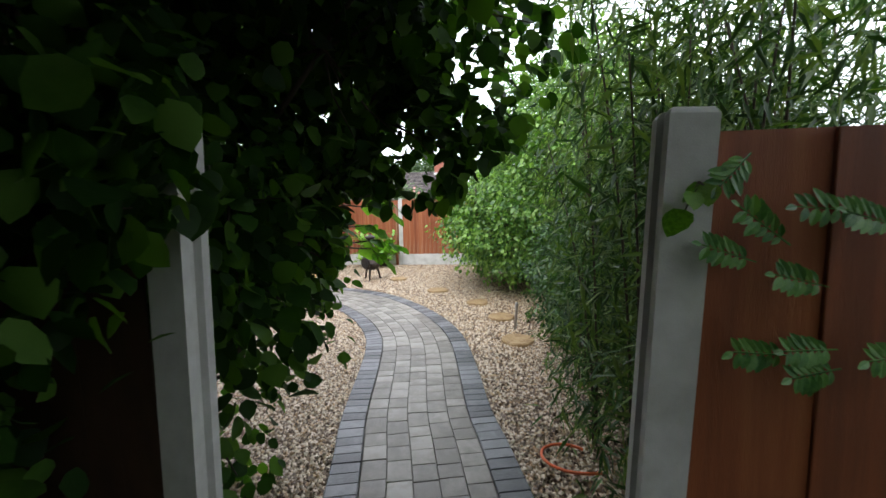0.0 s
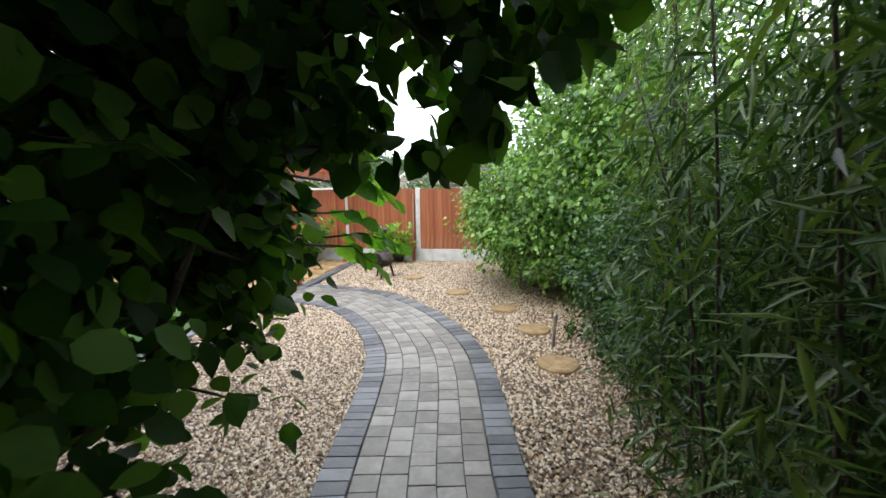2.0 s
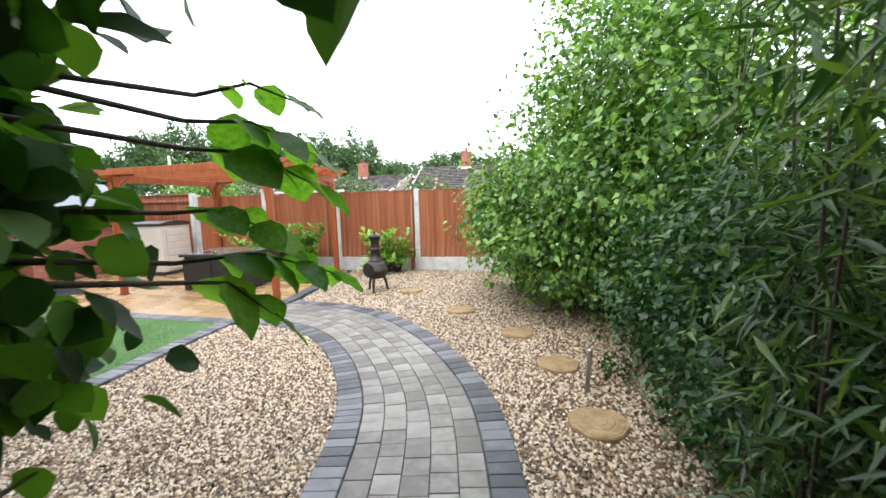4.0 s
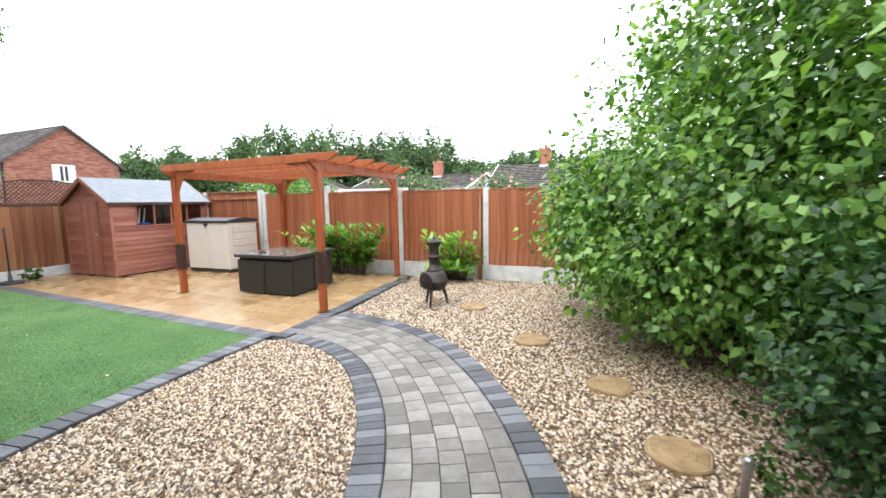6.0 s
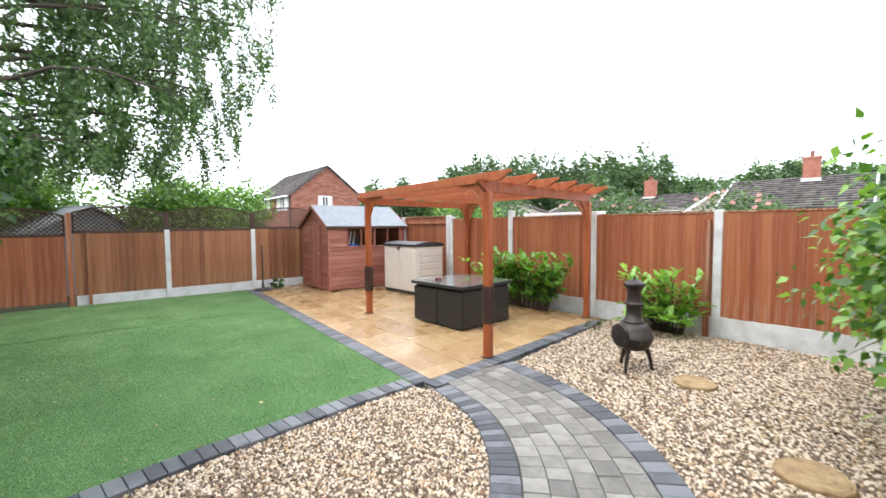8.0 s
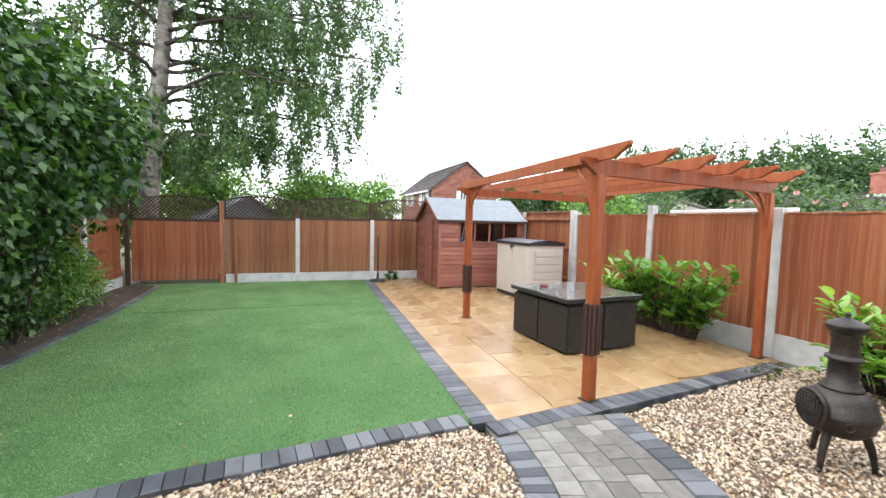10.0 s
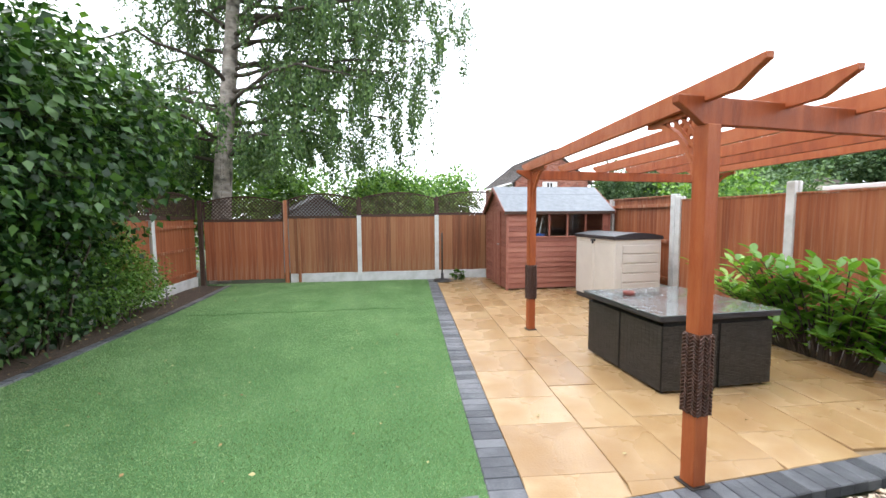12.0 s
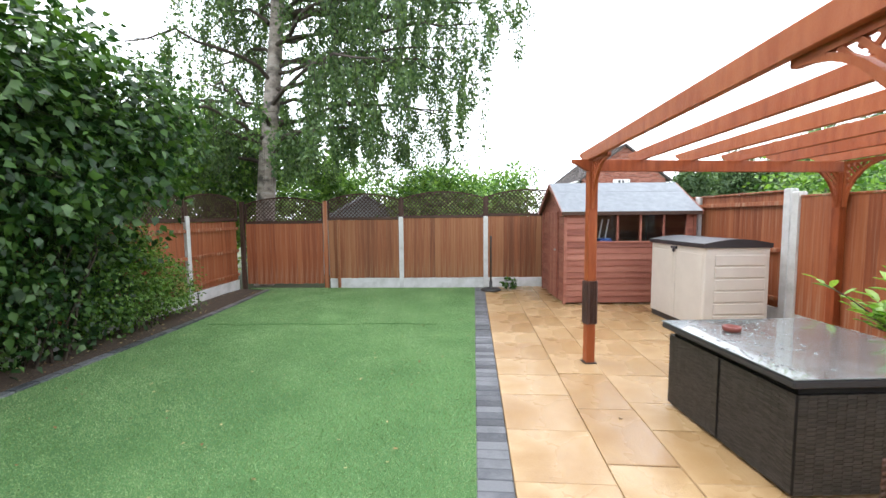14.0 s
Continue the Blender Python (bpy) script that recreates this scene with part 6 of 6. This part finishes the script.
pole = thing("telegraph_pole", "slim grey telegraph pole beyond the bungalows", "pole", at=(-23.0, 26.5, -0.1, 0, 0, 0))
bm = bmesh.new()
lathe(bm, [(0.12, 0), (0.09, 5.2)], 10)
part("shaft", bm, M["concrete"], pole)
garage = thing("garage_roof", "neighbour's pale felted outbuilding behind the trellis", "outbuilding", at=(-14.9, 3.9, 0, 0, 0, 20))
bm = bmesh.new()
sec = [(-1.2, -0.1), (1.2, -0.1), (1.2, 1.45), (0, 2.15), (-1.2, 1.45)]
l = [bm.verts.new((1.2, q, z)) for q, z in sec]
r = [bm.verts.new((-1.2, q, z)) for q, z in sec]
bm.faces.new(l)
bm.faces.new(r[::-1])
for k in range(5):
    bm.faces.new((l[k], r[k], r[(k + 1) % 5], l[(k + 1) % 5]))
bmesh.ops.recalc_face_normals(bm, faces=bm.faces)
part("wall", bm, M["felt"], garage)
for s in (-1, 1):
    box("roof", (0, s * 0.65, 1.83), (2.7, 1.6, 0.04), M["felt"], garage, rot=(-s * 30.3, 0, 0))

# ---------------------------------------------------------------- small things on the ground
for i, (x, y, r) in enumerate([(1.55, 5.05, 0.20), (1.36, 6.05, 0.19), (0.97, 6.91, 0.18), (0.15, 7.83, 0.20), (-0.91, 8.99, 0.19)]):
    st = thing("stepping_stone", "round buff stepping stone with a sawn-log pattern in the gravel", "stepping stone", "stepping stones", at=(x, y, -0.03, 0, 0, 40 * i))
    bm = bmesh.new()
    sides = 28
    rings = []
    rs = np.random.RandomState(90 + i)
    wob = [1 + 0.05 * math.sin(3 * k * 2 * math.pi / sides + i) + 0.02 * rs.normal() for k in range(sides)]
    for rr, z in ((1.0, 0.0), (1.0, 0.04), (0.96, 0.05), (0.90, 0.047), (0.86, 0.052), (0.55, 0.050), (0.52, 0.054), (0.3, 0.052), (0.27, 0.056), (0.06, 0.056)):
        rings.append([bm.verts.new((r * rr * wob[k] * math.cos(2 * math.pi * k / sides), r * rr * wob[k] * math.sin(2 * math.pi * k / sides), z)) for k in range(sides)])
    for lo, hi in zip(rings, rings[1:]):
        for k in range(sides):
            bm.faces.new((lo[k], lo[(k + 1) % sides], hi[(k + 1) % sides], hi[k]))
    bm.faces.new(rings[-1])
    part("disc", bm, M["log"], st)

stake = thing("garden_light", "slim steel garden spike light in the gravel", "garden light", at=(1.54, 5.53, -0.03, 0, 3, 0))
bm = bmesh.new()
lathe(bm, [(0.018, 0), (0.018, 0.30), (0.022, 0.305), (0.022, 0.37), (0.012, 0.385)], 16)
part("tube", bm, M["steel"], stake, smooth=True)
stake2 = thing("garden_light", "slim steel garden spike light in the soil", "garden light", at=(-8.82, 2.35, -0.02, 2, 0, 0))
bm = bmesh.new()
lathe(bm, [(0.014, 0), (0.014, 0.26), (0.02, 0.265), (0.02, 0.30), (0.01, 0.31)], 12)
part("tube", bm, M["steel"], stake2, smooth=True)

hose = thing("garden_hose", "loop of orange garden hose lying in the gravel", "hose")
soup = Soup()
soup.tube([(1.72 + 0.20 * math.cos(a) + 0.1 * a / 4, 2.72 + 0.16 * math.sin(a), 0.012 + 0.004 * a) for a in np.linspace(0.8, 5.2, 26)], 0.010, 0.010, 8)
add_object("tube", soup.mesh("tube"), M["hose"], hose)

para = thing("parasol_base", "black parasol base with a pole by the west fence", "parasol base", at=(-10.44, 7.63, 0.0, 0, 0, 0))
bm = bmesh.new()
lathe(bm, [(0.21, 0), (0.215, 0.02), (0.19, 0.045), (0.06, 0.06), (0.035, 0.07), (0.03, 0.2)], 28)
part("base", bm, M["black_plastic"], para, smooth=True)
bm = bmesh.new()
lathe(bm, [(0.018, 0.05), (0.018, 1.15), (0.012, 1.16)], 14)
part("pole", bm, M["black_plastic"], para, smooth=True)

weed = shrub("weed", "small green weed at the foot of the fence", "weed", (-10.62, 8.05, 0), 3, [(-10.62, 8.05, 0.1, 0.16, 0.16, 0.1)], 30, 6, 0.05, 0.06, M["leaf_hazel"], seed=70, stem_r=0.004, twigs=10)
weed2 = shrub("weed", "small green weed growing in the gravel edge", "weed", (-2.75, 10.35, 0), 3, [(-2.75, 10.3, 0.04, 0.10, 0.12, 0.05)], 16, 6, 0.04, 0.035, M["leaf_hazel"], seed=71, stem_r=0.004, twigs=10)
weed3 = shrub("weed", "low green seedlings under the hedge", "weed", (1.75, 5.75, 0), 3, [(1.85, 5.9, 0.05, 0.18, 0.22, 0.06)], 26, 6, 0.05, 0.035, M["leaf_hazel"], seed=72, stem_r=0.004, twigs=10)

# plain unseen walls, added behind the start to keep light off the gateway
tagged(box("wall_south", (-1.0, -1.9, 2.1), (6.6, 0.22, 4.4), M["fence_dark"], None), "unseen dark wall added behind the gateway to block light", "wall", kind="structure")
tagged(box("wall_west", (-4.2, -0.4, 2.3), (0.22, 2.78, 4.8), M["fence_dark"], None), "unseen dark wall added beside the gateway to block light", "wall", kind="structure")


def litter(name, poly_test, box_xy, n, label):
    x0, x1, y0, y1 = box_xy
    P = np.stack([rs2.uniform(x0, x1, n), rs2.uniform(y0, y1, n), np.full(n, 0.022)], axis=1)
    P = P[poly_test(P)]
    R = frames_from(rs2.normal(size=(len(P), 3)) * [1, 1, 0.1], rs2.normal(size=(len(P), 3)) * 0.25 + [0, 0, 1], rs2.uniform(0.012, 0.045, len(P)), rs2)
    ob = new(name, scatter_mesh(name, *LEAF_SMALL, R, P))
    ob.data.materials.append(M["dead_leaf"])
    return tagged(ob, label, "fallen leaves", kind="stuff")


rs2 = np.random.RandomState(19)
litter("fallen_leaves", lambda P: inside(lawn_poly, P[:, :2]), (-10.8, -2.4, 2.6, 7.2), 260, "small dry leaves scattered on the turf")
litter("fallen_leaves", lambda P: inside(BED, P[:, :2]), (-10.8, -2.4, 2.05, 2.8), 420, "dry leaf litter on the bark mulch")
pl = litter("fallen_leaves", lambda P: inside(patio_poly, P[:, :2]), (-10.6, -2.8, 7.3, 10.8), 60, "small dry leaves on the wet patio")
pl.location.z = -0.017
gl = litter("fallen_leaves", lambda P: inside(gravel_east, P[:, :2]) | inside(gravel_west, P[:, :2]), (-2.6, 2.6, 1.6, 10.8), 260, "small dry leaves lying on the gravel")
gl.location.z = -0.017

# ---------------------------------------------------------------- paving, piece by piece


def chamfered(quad, z0, z1, c, gap):
    """A block on four plan corners, its top edges worn down by c."""
    q = [np.array(p, float) for p in quad]
    m = sum(q) / 4
    ins = [p + (m - p) / np.linalg.norm(m - p) * gap for p in q]
    top = [p + (m - p) / np.linalg.norm(m - p) * (gap + c * 1.3) for p in q]
    vs = [(*p, z0) for p in ins] + [(*p, z1 - c) for p in ins] + [(*p, z1) for p in top]
    fs = [(8, 9, 10, 11)]
    for k in range(4):
        j = (k + 1) % 4
        fs += [(k, j, 4 + j, 4 + k), (4 + k, 4 + j, 8 + j, 8 + k)]
    return vs, fs


def paving_piece(name, quad, z0, z1, mat, parent, c=0.005, gap=0.004):
    area = sum(quad[i][0] * quad[(i + 1) % 4][1] - quad[(i + 1) % 4][0] * quad[i][1] for i in range(4))
    if area < 0:
        quad = quad[::-1]
    cx, cy = sum(p[0] for p in quad) / 4, sum(p[1] for p in quad) / 4
    vs, fs = chamfered([(p[0] - cx, p[1] - cy) for p in quad], z0, z1, c, gap)
    me = bpy.data.meshes.new(name)
    me.from_pydata([tuple(map(float, v)) for v in vs], [], fs)
    me.materials.append(mat)
    ob = new(name, me)
    ob.parent = parent
    ob.matrix_basis = pose(cx, cy, rnd.uniform(-0.002, 0.002), rnd.uniform(-0.35, 0.35), rnd.uniform(-0.35, 0.35), 0)
    return ob


def ac_x(y):
    return CORNER.x + (AC_END.x - CORNER.x) * (y - CORNER.y) / (AC_END.y - CORNER.y)


path_ob = tagged(thing("block_path", "grey block paved path with charcoal edging", "path"), kind="structure")
arc = np.concatenate([[0], np.cumsum(np.linalg.norm(np.diff(mid, axis=0), axis=1))])
tan = np.gradient(mid, axis=0)
tan /= np.linalg.norm(tan, axis=1, keepdims=True)
rgt = np.stack([tan[:, 1], -tan[:, 0]], axis=1)


def on_path(s, off):
    p = np.array([np.interp(s, arc, mid[:, 0]), np.interp(s, arc, mid[:, 1])])
    n = np.array([np.interp(s, arc, rgt[:, 0]), np.interp(s, arc, rgt[:, 1])])
    return p + n / np.linalg.norm(n) * off


cols = [-0.405, -0.243, -0.081, 0.081, 0.243, 0.405]
for j in range(5):
    s = rnd.uniform(0, 0.1)
    while s < arc[-1] - 0.02:
        ln = rnd.choice((0.135, 0.165, 0.165, 0.165, 0.205))
        e = min(s + ln, arc[-1])
        q = [on_path(s, cols[j]), on_path(s, cols[j + 1]), on_path(e, cols[j + 1]), on_path(e, cols[j])]
        m = sum(q) / 4
        if m[0] > ac_x(m[1]) + 0.06:
            paving_piece("paver", [tuple(p) for p in q], -0.05, 0.0, M["paver"], path_ob, 0.003, 0.003)
        s = e
for side in (-1, 1):
    s = 0.0
    while s < arc[-1] - 0.02:
        k = 0.105 / (1 + 0.0)
        e = s + k
        q = [on_path(s, side * 0.408), on_path(s, side * 0.612), on_path(e, side * 0.612), on_path(e, side * 0.408)]
        m = sum(q) / 4
        if m[0] > ac_x(m[1]) + 0.10:
            paving_piece("edging_block", [tuple(p) for p in q], -0.06, 0.004, M["charcoal"], path_ob, 0.006, 0.004)
        s = e


def block_row(parent, line, width, z1, mat, step=0.105, name="edging_block"):
    """A soldier course of blocks along a line."""
    L = np.array(line, float)
    s = np.concatenate([[0], np.cumsum(np.linalg.norm(np.diff(L, axis=0), axis=1))])
    T = np.gradient(L, axis=0)
    T /= np.linalg.norm(T, axis=1, keepdims=True)
    N = np.stack([T[:, 1], -T[:, 0]], axis=1)
    at = lambda q, o: np.array([np.interp(q, s, L[:, 0]), np.interp(q, s, L[:, 1])]) + o * np.array([np.interp(q, s, N[:, 0]), np.interp(q, s, N[:, 1])])
    q = 0.0
    while q + step <= s[-1] + 0.01:
        h = width / 2
        paving_piece(name, [tuple(at(q, -h)), tuple(at(q, h)), tuple(at(q + step, h)), tuple(at(q + step, -h))], -0.06, z1, mat, parent, 0.006, 0.004)
        q += step


border = tagged(thing("patio_edging", "charcoal block edging round the patio", "edging"), kind="structure")
u = (AC_END - CORNER).normalized()
block_row(border, [tuple(CORNER + u * t) for t in np.linspace(0, (AC_END - CORNER).length, 40)], 0.20, 0.004, M["charcoal"])
v = (LAWN_W - CORNER).normalized()
block_row(border, [tuple(CORNER + Vector((-0.1, 0.0)) + v * t) for t in np.linspace(0, (LAWN_W - CORNER).length - 0.1, 80)], 0.225, 0.003, M["charcoal"])
lawn_border = tagged(thing("lawn_edging", "charcoal block edging between turf and gravel", "edging"), kind="structure")
block_row(lawn_border, lawn_line, 0.20, 0.022, M["charcoal"])
south_line = resample([(-10.6, 2.76), (-8.0, 2.83), (-5.5, 2.75), (-3.6, 2.62), (-2.5, 2.54)], 0.105)
south_border = tagged(thing("border_edging", "dark block edging along the shrub border", "edging"), kind="structure")
block_row(south_border, south_line, 0.11, 0.02, M["charcoal"], 0.21)

patio = tagged(thing("patio", "wet buff stone slab patio in mixed sizes", "patio"), kind="structure")
row_dir = v
row_nrm = Vector((-v.y, v.x)) * -1
if row_nrm.y < 0:
    row_nrm = -row_nrm
o = CORNER + row_nrm * 0.105
y_off = 0.0
row = 0
while y_off < 3.9:
    wid = (0.60, 0.45, 0.60, 0.60, 0.45, 0.60, 0.60, 0.45)[row % 8]
    s = -rnd.uniform(0.0, 0.5)
    while s < 8.3:
        ln = rnd.choice((0.45, 0.60, 0.60, 0.60, 0.75))
        q = [o + row_dir * s + row_nrm * y_off, o + row_dir * (s + ln) + row_nrm * y_off, o + row_dir * (s + ln) + row_nrm * (y_off + wid), o + row_dir * s + row_nrm * (y_off + wid)]
        q = [[p.x, p.y] for p in q]
        for p in q:
            p[0] = max(min(p[0], ac_x(p[1]) - 0.103), WF + 0.05)
            p[1] = min(p[1], NF - 0.14)
        wx = max(p[0] for p in q) - min(p[0] for p in q)
        wy = max(p[1] for p in q) - min(p[1] for p in q)
        if wx > 0.08 and wy > 0.08 and not (abs(q[0][0] - q[1][0]) < 0.03 or abs(q[2][0] - q[3][0]) < 0.03):
            paving_piece("slab", [tuple(p) for p in q], -0.04, 0.0, M["sandstone"], patio, 0.004, 0.004)
        s += ln
    y_off += wid
    row += 1

# ---------------------------------------------------------------- gravel and turf
rs = np.random.RandomState(5)


def pebbles(name, poly, box_xy, density, size, label, near=1.0):
    x0, x1, y0, y1 = box_xy
    n = int((x1 - x0) * (y1 - y0) * density)
    P = np.stack([rs.uniform(x0, x1, n), rs.uniform(y0, y1, n), np.zeros(n)], axis=1)
    P = P[inside(poly, P[:, :2])]
    n = len(P)
    P[:, 2] = -0.022 + rs.uniform(0, 0.015, n)
    tv = [(1, 0, -0.25), (0.2, 0.95, -0.2), (-0.95, 0.1, -0.25), (-0.1, -0.9, -0.3), (0.15, 0.05, 0.7)]
    tf = [(0, 1, 4), (1, 2, 4), (2, 3, 4), (3, 0, 4)]
    d = rs.normal(size=(n, 3)) * [1, 1, 0.35]
    R = frames_from(d, rs.normal(size=(n, 3)) * 0.35 + [0, 0, 1], size * rs.uniform(0.55, 1.25, n), rs)
    ob = new(name, scatter_mesh(name, tv, tf, R, P))
    ob.data.materials.append(M["pebble"])
    return tagged(ob, label, "gravel", kind="stuff")


pebbles("gravel", gravel_west, (-2.9, 0.9, 1.2, 7.0), 5400, 0.0155, "pale golden mixed gravel chippings")
pebbles("gravel", gravel_east, (-3.1, 2.7, 1.2, 11.15), 3400, 0.0165, "pale golden mixed gravel chippings")


def turf(poly, box_xy, density, h, label):
    x0, x1, y0, y1 = box_xy
    n = int((x1 - x0) * (y1 - y0) * density)
    P = np.stack([rs.uniform(x0, x1, n), rs.uniform(y0, y1, n), np.full(n, -0.005)], axis=1)
    P = P[inside(poly, P[:, :2])]
    n = len(P)
    d = rs.normal(size=(n, 3)) * 0.6 + [0.35, 0.1, 1.0]
    R = frames_from(d, rs.normal(size=(n, 3)), h * rs.uniform(0.7, 1.2, n), rs)
    tv = [(-0.115, 0, 0), (0.115, 0, 0), (0, 1, 0.25)]
    ob = new("turf", scatter_mesh("turf", tv, [(0, 1, 2)], R, P))
    ob.data.materials.append(M["blade"])
    return tagged(ob, label, "grass", kind="stuff")


turf(lawn_poly, (-10.9, -2.2, 2.1, 7.3), 11000, 0.0185, "short green artificial turf blades")
